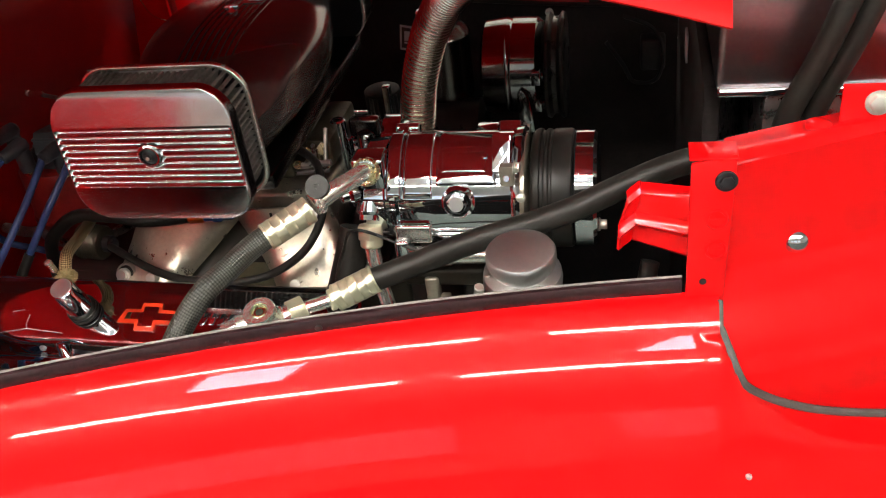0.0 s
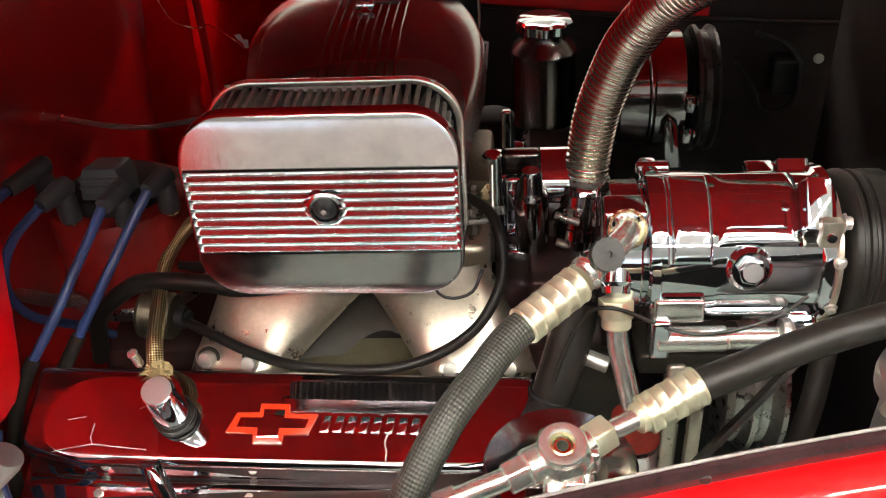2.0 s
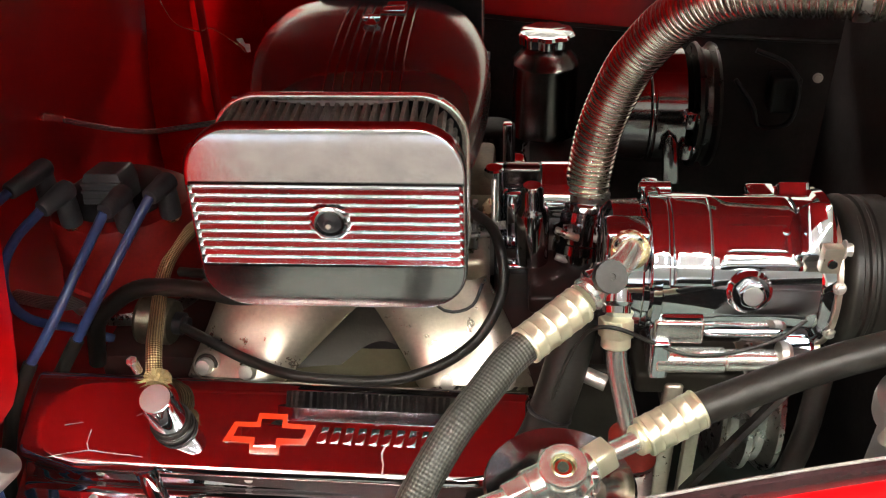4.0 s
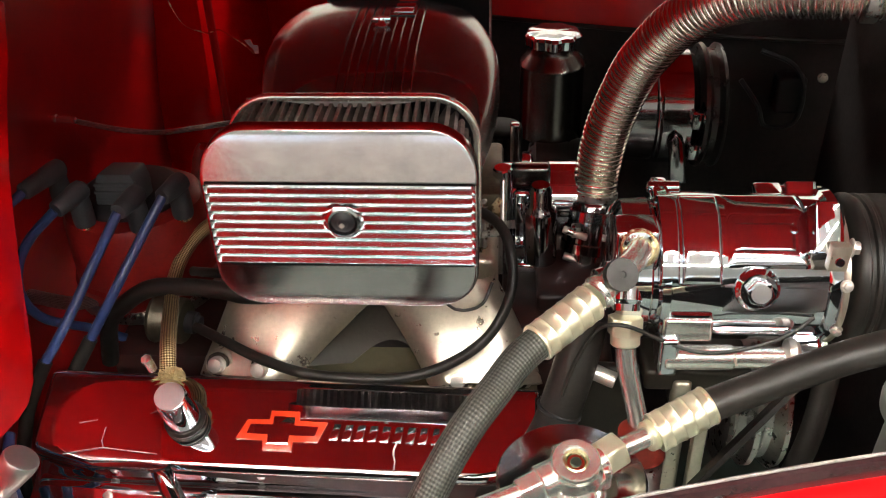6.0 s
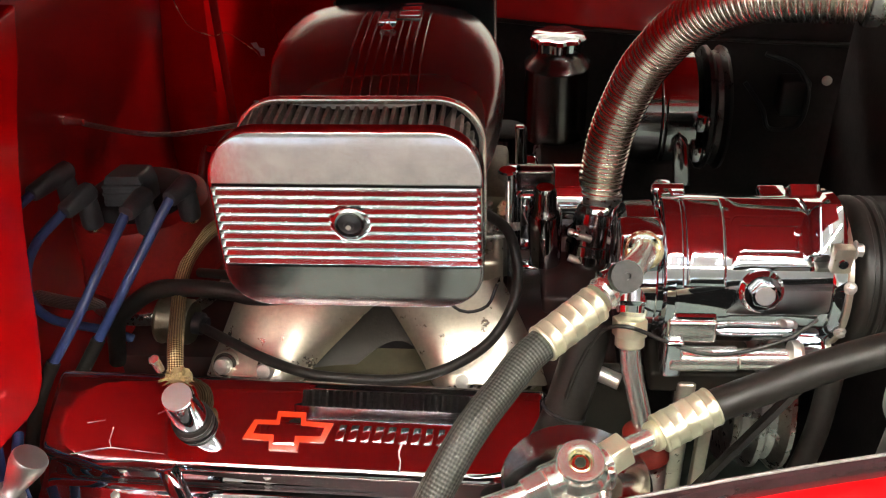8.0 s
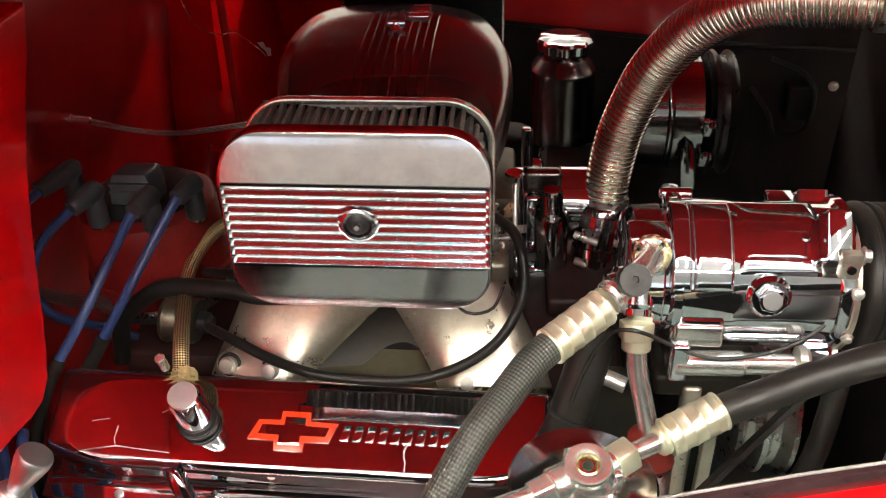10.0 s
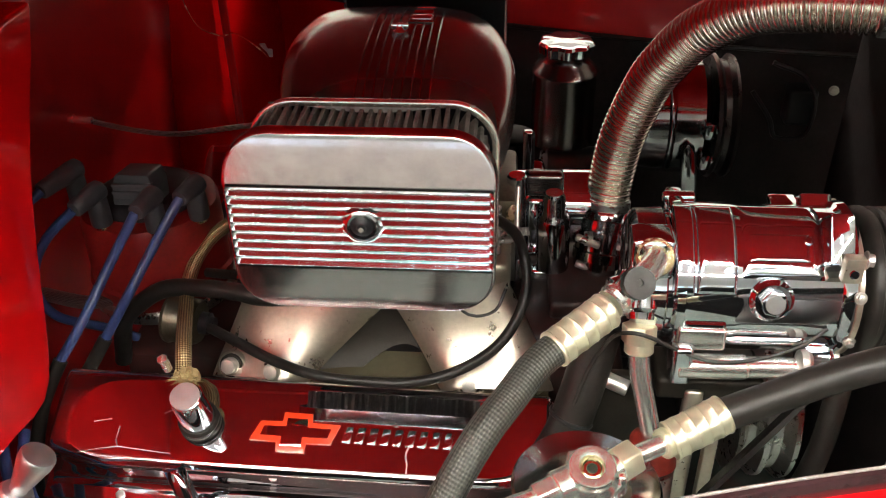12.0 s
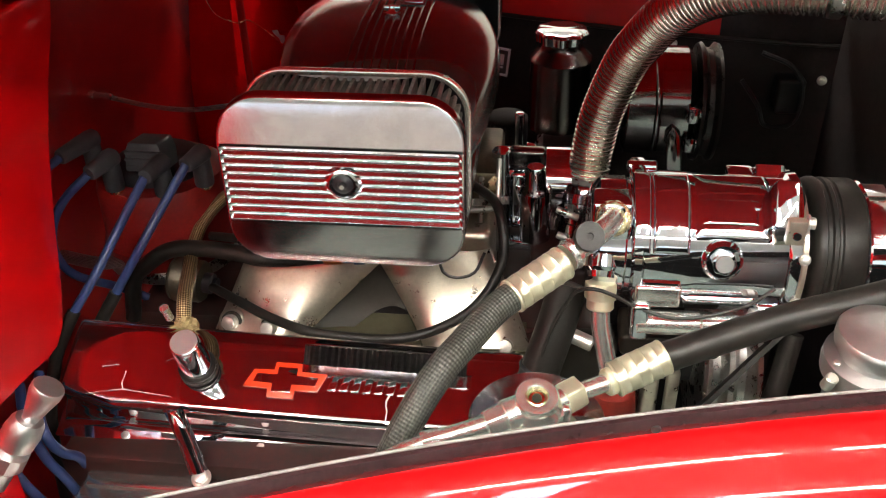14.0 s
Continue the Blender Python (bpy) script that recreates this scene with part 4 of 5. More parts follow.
        r0 = [bm.verts.new((cx + p.x, my(0.850), cz + 0.002 + p.y)) for p in pts]
        r1 = [bm.verts.new((cx + p.x, my(0.903), cz + 0.002 + p.y)) for p in pts]
        for i in range(len(pts)):
            j = (i + 1) % len(pts)
            bm.faces.new((r0[i], r0[j], r1[j], r1[i]))
        part("filter_element", bm, PLEAT, a, "dark pleated gauze", 50)
        # frame ring the element seats in
        ring = rounded_rect(0.1065, 0.0865, 0.040, 12)
        bm = bmesh.new()
        rings = []
        for i, (x, z) in enumerate(ring):
            (xa, za), (xb, zb) = ring[i - 1], ring[(i + 1) % len(ring)]
            nx, nz = zb - za, xa - xb
            ln = math.hypot(nx, nz)
            nx, nz = nx / ln, nz / ln
            rings.append([bm.verts.new((-0.5285 + x + nx * 0.0034 * ca, my(0.8965 - 0.0034 * sa), 0.9825 + z + nz * 0.0034 * ca))
                          for ca, sa in ((math.copysign(abs(math.cos(t)) ** 0.7, math.cos(t)), math.copysign(abs(math.sin(t)) ** 0.7, math.sin(t))) for t in lin(0.0001, 2 * math.pi * 15 / 16, 16))])
        for i in range(len(rings)):
            p, q = rings[i], rings[(i + 1) % len(rings)]
            for k2 in range(16):
                j = (k2 + 1) % 16
                bm.faces.new((p[k2], p[j], q[j], q[k2]))
        part("frame_ring", bm, SATIN, a, "thin bright rim", 60)
        bm = bmesh.new()
        bm.faces.new([bm.verts.new((-0.5285 + x, my(0.904), 0.9825 + z)) for x, z in ring])
        part("back_plate", bm, PLASTIC, a)
    # domed plenum with a ribbed strip along its crown
    def crown(q):
        return 1.042 - 0.075 * q ** 2.6

    def half_span(q):
        return 0.131 - 0.050 * q ** 1.7

    def plenum(u, v):
        """Flattened oval tunnel that swells between the two filters and tucks in below."""
        y = mix(0.906, 2 * MID_Y - 0.906, v)
        q = abs(v - 0.5) * 2
        w = half_span(q)
        a = 2 * math.pi * u
        ca, sa = math.cos(a), math.sin(a)
        h = (crown(q) - 0.985) if sa > 0 else 0.072
        return (-0.537 - 0.09 * (y - MID_Y) + w * math.copysign(abs(ca) ** 0.68, ca), y, 0.985 + h * math.copysign(abs(sa) ** 0.68, sa))
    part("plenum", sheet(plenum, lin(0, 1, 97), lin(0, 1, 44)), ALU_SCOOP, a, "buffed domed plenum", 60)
    band = sheet(lambda x, v: (x, 0.8965, mix(1.0690, 1.0684 - 0.0075 * math.cos(math.pi * (x + 0.5285) / 0.185) ** 2, v) - 0.02 * max(0, abs(x + 0.5285) - 0.065)), lin(-0.617, -0.440, 40), lin(0, 1, 3), 0.002)
    part("filter_gasket", band, FLOOR_SEAL, a, "grey sealing lip above the pleats")
    part("base_pan", block((-0.62, 0.915, 0.885), (-0.425, 2 * MID_Y - 0.915, 0.91), 0.008, 2), SMOKED, a)
    for i in range(9):
        x = -0.5645 + i * 0.0093

        def rib(u, v, x=x):
            y = mix(0.96, 2 * MID_Y - 0.96, v)
            q = abs(y - MID_Y) / (MID_Y - 0.906)
            flat = max(0.0, 1 - (abs(x + 0.537 + 0.09 * (y - MID_Y)) / half_span(q)) ** (2 / 0.68)) ** 0.34
            lift = min(1, min(v, 1 - v) / 0.03)
            z = 0.985 + (crown(q) - 0.985) * flat - 0.0012 + lift * 0.0030 * math.sin(math.pi * u)
            return (x + 0.0030 * (u - 0.5), y, z)
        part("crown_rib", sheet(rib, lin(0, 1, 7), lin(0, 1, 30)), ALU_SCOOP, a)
    part("wing_nut", join(lathe((-0.533, 1.144, 1.040), (-0.533, 1.144, 1.07), [(0, 0.008), (0.003, 0.008), (0.006, 0.005), (0.011, 0.004), (0.012, 0)], 18), block((-0.543, 1.141, 1.045), (-0.523, 1.147, 1.051), 0.002)), CHROME, a, "bright wing nut")
    over = lambda y: crown(abs(y - MID_Y) / (MID_Y - 0.906))
    plate = part("name_plate", sheet(lambda x, y: (x, y, over(y) + 0.0012), lin(-0.527, -0.499, 3), lin(1.172, 1.258, 12), 0.002), ALU_SCOOP, a, "raised badge frame")
    for yy in (1.19, 1.215, 1.24):
        part("badge_bar", block((-0.524, yy - 0.009, over(yy) - 0.003), (-0.502, yy + 0.009, over(yy + 0.009) + 0.0035), 0.001), CHROME, plate, "raised bright bar")


def distributor():
    d = thing("distributor", (-0.832, 1.092, 0.66), "dark red distributor cap with black coil cover and spark plug boots", "distributor")
    c = Vector((-0.834, 1.095, 0.66))
    up = Vector((0, 0, 1))
    part("shaft", rod(c, c + up * 0.09, 0.034, 0.004), STEEL, d)
    part("cap", lathe(c + up * 0.075, c + up, [(0, 0.06), (0.004, 0.082), (0.03, 0.0865), (0.034, 0.083), (0.108, 0.0815), (0.116, 0.078), (0.119, 0.07), (0.119, 0)], 64, 8, 0.016), CAP_RED, d, "dark red cap")
    part("ring_clip", rod(c + up * 0.068, c + up * 0.085, 0.088, 0.003, 48), STEEL, d)
    part("cap_disc", lathe(c + up * 0.19, c + up, [(0, 0.058), (0.002, 0.060), (0.010, 0.059), (0.016, 0.054), (0.018, 0.05), (0.018, 0)], 48), PLASTIC, d, "black round coil housing")
    part("coil_cover", prism([(-0.0245, -0.020), (0.0245, -0.020), (0.0235, 0.002), (0.0185, 0.016), (-0.0185, 0.016), (-0.0235, 0.002)], 0.045, frame_from((-0.823, 1.080, 0.890), (0, -0.98, 0.18)), 0.0025), COIL, d, "dark grey ribbed cover")
    for z, w in ((0.883, 0.0238), (0.892, 0.0238), (0.901, 0.0225)):
        part("cover_rib", block((-0.823 - w, 1.033, z), (-0.823 + w, 1.042, z + 0.0035), 0.001), COIL, d)
    part("screw", hex_bolt((-0.823, 1.034, 0.878), (0, -1, 0.3), 0.0035, 0.002), BOLT, d)
    for (x, y), end in (((-0.862, 1.026), (-0.8744, 0.996, 0.8936)), ((-0.796, 1.018), (-0.8017, 0.987, 0.8979)), ((-0.757, 1.046), (-0.7652, 1.018, 0.8974)), ((-0.908, 1.075), (-0.926, 1.03, 0.895))):
        b = Vector((x, y, 0.858))
        e = Vector(end)
        top = b + up * 0.040
        back = top + (top - e).normalized() * 0.012
        ln = (e - back).length
        bm = join(lathe(b, top, [(0, 0.0110), (0.004, 0.0120), (0.02, 0.0118), (0.034, 0.0110)], 20),
                  lathe(back, e, [(0, 0.007), (0.004, 0.0110), (0.012, 0.0120), (ln - 0.014, 0.0102), (ln - 0.002, 0.0096), (ln, 0.0082)], 20))
        part("boot", bm, BOOT, d, "grey-black rubber boot")
        part("terminal", rod(b - up * 0.005, b + up * 0.002, 0.0085, 0.001, 16), BRASS, d)


def wires():
    runs = [
        [(-0.8756, 0.998, 0.8924), (-0.9059, 0.985, 0.8642), (-0.9229, 0.975, 0.8338), (-0.931, 0.975, 0.7953), (-0.9204, 0.985, 0.7559), (-0.882, 1.01, 0.7221), (-0.85, 1.02, 0.70)],
        [(-0.8033, 0.99, 0.8961), (-0.8216, 0.975, 0.865), (-0.8385, 0.955, 0.8347), (-0.8495, 0.93, 0.812), (-0.8623, 0.91, 0.7896), (-0.8774, 0.895, 0.7671)],
        [(-0.7646, 1.02, 0.8976), (-0.7788, 1.0, 0.8747), (-0.7951, 0.98, 0.8476), (-0.8087, 0.96, 0.8243), (-0.825, 0.945, 0.7973), (-0.8415, 0.93, 0.77)],
        [(-0.926, 1.03, 0.895), (-0.942, 1.0, 0.882), (-0.95, 0.97, 0.85), (-0.945, 0.94, 0.80), (-0.93, 0.92, 0.72)],
        [(-0.90, 0.80, 0.74), (-0.88, 0.765, 0.73), (-0.862, 0.745, 0.722), (-0.852, 0.742, 0.690), (-0.843, 0.747, 0.66), (-0.842, 0.765, 0.60)],
        [(-0.88, 0.81, 0.75), (-0.868, 0.775, 0.738), (-0.852, 0.752, 0.714), (-0.842, 0.755, 0.690), (-0.838, 0.775, 0.66), (-0.838, 0.79, 0.60)],
        [(-0.92, 0.77, 0.72), (-0.905, 0.745, 0.70), (-0.89, 0.736, 0.675), (-0.872, 0.732, 0.645), (-0.85, 0.735, 0.605), (-0.845, 0.745, 0.56)],
    ]
    for p in runs:
        solo("spark_plug_wire", sweep(p, 0.0054, 12), BLUE, "blue silicone spark plug wire", "wire", "spark plug wires")
    for p in ([(-0.8760, 0.896, 0.769), (-0.8899, 0.88, 0.7405), (-0.9018, 0.865, 0.7053), (-0.91, 0.84, 0.64), (-0.91, 0.82, 0.52)],
              [(-0.8400, 0.931, 0.7725), (-0.8602, 0.918, 0.7396), (-0.882, 0.91, 0.7049), (-0.895, 0.89, 0.60), (-0.895, 0.88, 0.50)]):
        solo("wire_sleeve", sweep(p, 0.0075, 12), RUBBER, "black heat sleeve over a spark plug wire", "sleeve", "wire sleeves")
    # pale patch that paints a small bright reflection near the firewall
    solo("firewall_glint", prism([(-0.014, 0.010), (-0.004, 0.011), (0.0, 0.002), (0.008, 0.001), (0.008, -0.012), (0.002, -0.012), (-0.001, -0.004), (-0.009, 0.003)], 0.001, frame_from((-0.813, 1.60, 0.842), (0.1, -0.9, 0.4)), 0), MARKER, "small pale pink patch near the firewall, a painted reflection", "tag")
    solo("chrome_stub", rod((-0.705, 0.995, 0.812), (-0.648, 0.985, 0.822), 0.006, 0.001, 16), CHROME, "short chrome tube under the air cleaner", "tube")
    # small lines round the distributor
    solo("braided_line", sweep([(-0.9543, 1.235, 0.8823), (-0.8893, 1.22, 0.8779), (-0.8359, 1.215, 0.8766), (-0.7925, 1.22, 0.88), (-0.749, 1.225, 0.8849), (-0.66, 1.23, 0.895)], 0.0036, 10), BRAID_FINE, "thin silver line from the firewall", "line")
    solo("firewall_fitting", join(rod((-0.985, 1.235, 0.886), (-0.950, 1.233, 0.884), 0.0045, 0.002, 16), prism(hexagon(0.006), 0.008, frame_from((-0.985, 1.235, 0.886), (1, 0, 0)), 0.001)), SATIN, "silver line fitting on the firewall", "fitting")
    solo("braided_line", sweep([(-0.9786, 1.0600, 0.7312), (-0.9189, 1.0350, 0.7401), (-0.8872, 1.0300, 0.7471), (-0.8604, 1.0300, 0.7578), (-0.8382, 1.0400, 0.7658)], 0.0085, 12), BRAID_FINE, "thick stainless braided line below the distributor", "line")
    # black hose that arches from behind the wires under the air cleaner
    solo("vacuum_hose", sweep([(-0.86, 0.99, 0.69), (-0.8452, 0.985, 0.7496), (-0.823, 0.985, 0.7765), (-0.7884, 0.985, 0.80), (-0.7468, 0.98, 0.8073), (-0.7013, 0.975, 0.8066), (-0.6753, 0.97, 0.8048), (-0.64, 0.975, 0.803), (-0.60, 0.985, 0.803)], 0.0100, 14), RUBBER, "black rubber vacuum hose under the air cleaner", "hose")
    solo("red_rod", sweep([(-0.884, 1.62, 0.70), (-0.884, 1.62, 0.80), (-0.884, 1.62, 0.95), (-0.88, 1.62, 1.10)], 0.007, 10), RED_SHADED, "slim upright red rod by the firewall, shade in its colour", "rod")
    solo("thin_wire", sweep([(-0.945, 1.6, 0.935), (-0.9367, 1.6, 0.9056), (-0.9206, 1.6, 0.8772), (-0.8867, 1.605, 0.8628), (-0.8685, 1.61, 0.8667), (-0.83, 1.61, 0.8394), (-0.8178, 1.61, 0.8246)], 0.0011, 6), BRASS, "thin bare wire hanging by the firewall", "wire")
    m = thing("sender", (-0.765, 0.99, 0.72), "cylindrical metal oil pressure sender with a black plug", "sender")
    part("can", lathe((-0.795, 0.995, 0.752), (-0.745, 0.99, 0.75), [(0, 0.010), (0.0, 0.027), (0.004, 0.0285), (0.008, 0.0265), (0.034, 0.0265), (0.038, 0.024), (0.039, 0)], 32), CARB, m, "dull metal can")
    part("plug", lathe((-0.756, 0.991, 0.750), (-0.70, 0.985, 0.745), [(0, 0.013), (0.010, 0.013), (0.011, 0.009), (0.016, 0.0085)], 18), PLASTIC, m)
    solo("sender_cable", sweep([(-0.7497, 0.986, 0.7497), (-0.7067, 0.96, 0.7491), (-0.6645, 0.94, 0.7428), (-0.6168, 0.92, 0.7416), (-0.5733, 0.915, 0.7394), (-0.5123, 0.912, 0.7417), (-0.4648, 0.92, 0.7504), (-0.4234, 0.93, 0.7741), (-0.4002, 0.945, 0.8003), (-0.389, 0.965, 0.8296), (-0.3924, 0.985, 0.8586), (-0.4047, 1.01, 0.874), (-0.44, 1.04, 0.88)], 0.0058, 12), RUBBER,
         "black sheathed cable looping over the valve cover", "cable")
    solo("tie_wire", sweep([(-0.46, 0.95, 0.83), (-0.455, 0.945, 0.815), (-0.44, 0.945, 0.808), (-0.42, 0.95, 0.813), (-0.41, 0.965, 0.83)], 0.0018, 8), RUBBER, "thin black wire loop", "wire")
    # knob-ended fitting at the rear of the bay
    k = thing("aluminium_fitting", (-0.83, 0.69, 0.76), "satin aluminium knob-ended fitting", "fitting")
    a, w = Vector((-0.80, 0.713, 0.825)), Vector((-0.55, -0.25, -0.80)).normalized()
    part("stem", lathe(a, a + w, [(0, 0), (0, 0.0125), (0.001, 0.0148), (0.003, 0.0158), (0.010, 0.0155), (0.035, 0.0095), (0.038, 0.008), (0.042, 0.008), (0.043, 0.0135), (0.048, 0.0165), (0.060, 0.0185), (0.075, 0.0175), (0.08, 0.012)], 32), BRUSHED, k)
    part("collar", lathe(a + w * 0.08, a + w, [(0, 0.013), (0.004, 0.018), (0.02, 0.019), (0.026, 0.014), (0.10, 0.014)], 28, 12, 0.03), BRUSHED, k)


# ---------------------------------------------------------------- front of the engine
def compressor():
    c = thing("ac_compressor", (-0.17, 0.91, 0.80), "mirror-chromed air conditioning compressor with black belt pulley", "compressor")
    Y, Z = 0.913, 0.889
    ax = lambda x, y=Y, z=Z: Vector((x, y, z))

    def swell(deg):
        """The casting stands taller over its crown than a plain barrel."""
        e = lambda t: max(0, min(1, t)) ** 2 * (3 - 2 * max(0, min(1, t)))
        return 0.008 * e((deg - 48) / 42) * (1 - e((deg - 125) / 60))

    def swollen(bm, k=1.0):
        for v in bm.verts:
            dy, dz = Y - v.co.y, v.co.z - Z
            r = math.hypot(dy, dz)
            if r > 0.03:
                f = 1 + k * swell(math.degrees(math.atan2(dz, dy))) / 0.0625
                v.co.y, v.co.z = Y - dy * f, Z + dz * f
        return bm
    part("cylinder", swollen(lathe(ax(-0.255), ax(0), [(0, 0.061), (0.006, 0.0635), (0.05, 0.0635), (0.054, 0.0625), (0.138, 0.0625), (0.142, 0.066), (0.150, 0.067), (0.153, 0.064)], 72)), CHROME, c, "mirror chrome barrel")
    part("rear_head", swollen(lathe(ax(-0.302), ax(0), [(0, 0), (0, 0.044), (0.003, 0.052), (0.010, 0.0585), (0.034, 0.0605), (0.036, 0.0585), (0.041, 0.0585), (0.043, 0.067), (0.050, 0.068), (0.0515, 0.064)], 72), 0.7), CHROME, c, "chrome rear head")

    def patch(x0, x1, a0, a1, h, name="casting_pad", mat_=CHROME):
        """Raised pad on the barrel; angles in degrees from straight towards the fender, upwards positive."""
        us, vs = [0, 0.0, 0.03, 0.07, 0.11, 0.15, 0.5, 0.85, 0.89, 0.93, 0.97, 1.0, 1], [0, 0.0, 0.025, 0.06, 0.09, 0.12, *lin(0.2, 0.8, 7), 0.88, 0.91, 0.94, 0.975, 1.0, 1]

        def f(i, j):
            u, v = us[i], vs[j]
            e = min(1, min(u, 1 - u) / 0.15, min(v, 1 - v) / 0.12)
            r = 0.0625 + h * math.sqrt(max(0, 1 - (1 - e) ** 2))
            if i in (0, len(us) - 1) or j in (0, len(vs) - 1):
                r = 0.060
            a = radians(mix(a0, a1, v))
            r += swell(mix(a0, a1, v))
            return (mix(x0, x1, u), Y - r * math.cos(a), Z + r * math.sin(a))
        return part(name, sheet(f, list(range(len(us))), list(range(len(vs)))), mat_, c)
    patch(-0.2625, -0.2445, 18, 98, 0.0060)
    patch(-0.2430, -0.2075, 20, 99, 0.0040)
    patch(-0.2040, -0.1330, 34, 103, 0.0026)
    patch(-0.1990, -0.1430, 47, 70, 0.0036)
    patch(-0.2500, -0.2130, -78, -4, 0.0060)
    patch(-0.2110, -0.1400, -78, -24, 0.0045)
    bn = Vector((0, -math.cos(radians(38)), math.sin(radians(38))))
    bu = Vector((0, math.sin(radians(38)), math.cos(radians(38))))
    bmat = Matrix((Vector((1, 0, 0)), bu, -bn)).transposed().to_4x4()
    bmat.translation = Vector((-0.1250, 0.866, 0.964))
    part("front_block", prism(rounded_rect(0.0105, 0.0225, 0.003, 3), 0.03, bmat, 0.0015), CHROME, c, "squared chrome lug")
    # mounting ears at the front, with bolts
    for a, s in ((-48, 0.015), (130, 0.016), (180, 0.014)):
        r = 0.070
        p = Vector((-0.124, Y - r * math.cos(radians(a)), Z + r * math.sin(radians(a))))
        w = Vector((0, -math.cos(radians(a)), math.sin(radians(a))))
        m = Matrix((Vector((1, 0, 0)), w.cross(Vector((1, 0, 0))), w)).transposed().to_4x4()
        m.translation = p - w * 0.012
        part("ear", prism(rounded_rect(0.0145, s, 0.004, 4), 0.022, m, 0.002), CHROME, c)
        part("ear_bolt", hex_bolt(p + Vector((0.015, 0, 0)) + w * 0.002, (1, 0, 0), 0.0065, 0.006), BOLT, c)
    part("lug_top", join(block((-0.262, 0.925, 0.942), (-0.246, 0.965, 0.958), 0.004), rod((-0.265, 0.95, 0.954), (-0.235, 0.95, 0.954), 0.006)), CHROME, c)
    part("lug_front", join(block((-0.166, 0.925, 0.940), (-0.138, 0.965, 0.953), 0.004), rod((-0.165, 0.955, 0.947), (-0.132, 0.955, 0.947), 0.006)), CHROME, c)
    part("front_plate", lathe(ax(-0.107), ax(0), [(0, 0.066), (0.002, 0.0685), (0.006, 0.0685), (0.0075, 0.064), (0.010, 0.05)], 48), CAST, c, "silver front plate")
    for a in (-18, 22):
        p = Vector((-0.104, Y - 0.0675 * math.cos(radians(a)), Z + 0.0675 * math.sin(radians(a))))
        part("plate_screw", hex_bolt(p, (0, -math.cos(radians(a)), math.sin(radians(a))), 0.0042, 0.004), BOLT, c)
    # large hex plug on the barrel
    w = Vector((0, -0.955, 0.295)).normalized()
    p = ax(-0.1775) + w * 0.0605
    part("boss", lathe(p, p + w, [(0, 0.020), (0.003, 0.0195), (0.006, 0.0165), (0.0075, 0.0155)], 36), CHROME, c)
    part("hex_plug", prism(hexagon(0.0125), 0.009, frame_from(p + w * 0.006, w, (0.2, 0, 1)), 0.0015), CHROME, c, "bright hex oil plug")
    part("plug_face", rod(p + w * 0.0148, p + w * 0.0165, 0.0085, 0.0008, 24), BRUSHED, c)
    # small screws and the bracket at the front end
    a = Vector((-0.1466, 0.8836, 0.9504))
    n = Vector((0, a.y - Y, a.z - Z)).normalized()
    part("screw", rod(a - n * 0.010, a + n * 0.0012, 0.0042, 0.0012, 16), CHROME, c)
    part("sensor_bracket", block((-0.1260, 0.8445, 0.9330), (-0.1095, 0.8545, 0.9580), 0.0015, 2), CAST, c, "small square bracket")
    part("bracket_screw", rod((-0.1178, 0.8455, 0.9430), (-0.1178, 0.8425, 0.9440), 0.0042, 0.0008, 16), CHROME, c)
    part("bracket_screw", hex_bolt((-0.1095, 0.850, 0.9545), (1, -0.1, 0), 0.0060, 0.0055), BOLT, c)
    # square cast foot low on the barrel
    part("cast_foot", block((-0.2560, 0.8420, 0.8560), (-0.2120, 0.8800, 0.8800), 0.0035, 3), PLATE, c, "dull square foot")
    # pulley and clutch
    ribs = [(0, 0.055), (0.001, 0.066), (0.004, 0.0700), (0.007, 0.0712), (0.011, 0.0712), (0.0125, 0.0685), (0.016, 0.0685), (0.0175, 0.0708), (0.021, 0.0708), (0.0225, 0.0690),
            (0.025, 0.0690), (0.0265, 0.0705), (0.045, 0.0708), (0.048, 0.0690), (0.0495, 0.05)]
    part("pulley", lathe(ax(-0.096), ax(0), ribs, 64), RUBBER, c, "black grooved belt pulley")
    part("clutch_cover", lathe(ax(-0.048), ax(0), [(0, 0.06), (0.001, 0.0665), (0.004, 0.069), (0.024, 0.069), (0.028, 0.066), (0.029, 0.055), (0.024, 0.045), (0.022, 0.018), (0.028, 0.012), (0.028, 0)], 64), CHROME, c, "chrome clutch face")
    part("clutch_bolt", hex_bolt((-0.019, 0.875, 0.862), (1, 0, 0), 0.006, 0.008), BOLT, c)
    # through bolt below the barrel
    t = Vector((-0.252, 0.845, 0.836))
    part("through_bolt", join(rod(t, t + Vector((0.062, 0, 0.001)), 0.0118, 0.0015), rod(t + Vector((0.062, 0, 0.001)), t + Vector((0.112, 0, 0.002)), 0.0100, 0.0015)), SATIN, c, "bright spacer tube")
    part("lug", block((-0.258, 0.835, 0.820), (-0.240, 0.89, 0.862), 0.004, 3), CHROME, c)
    part("knob", lathe(t + Vector((0.106, 0, 0.008)), t + Vector((0.14, 0, 0.006)), [(0, 0.008), (0.002, 0.0125), (0.008, 0.0135), (0.012, 0.011), (0.013, 0)], 20), BOLT, c)
    # fitting block and elbows on the rear head
    part("port_block", block((-0.303, 0.862, 0.915), (-0.262, 0.895, 0.960), 0.006, 3), CHROME, c)
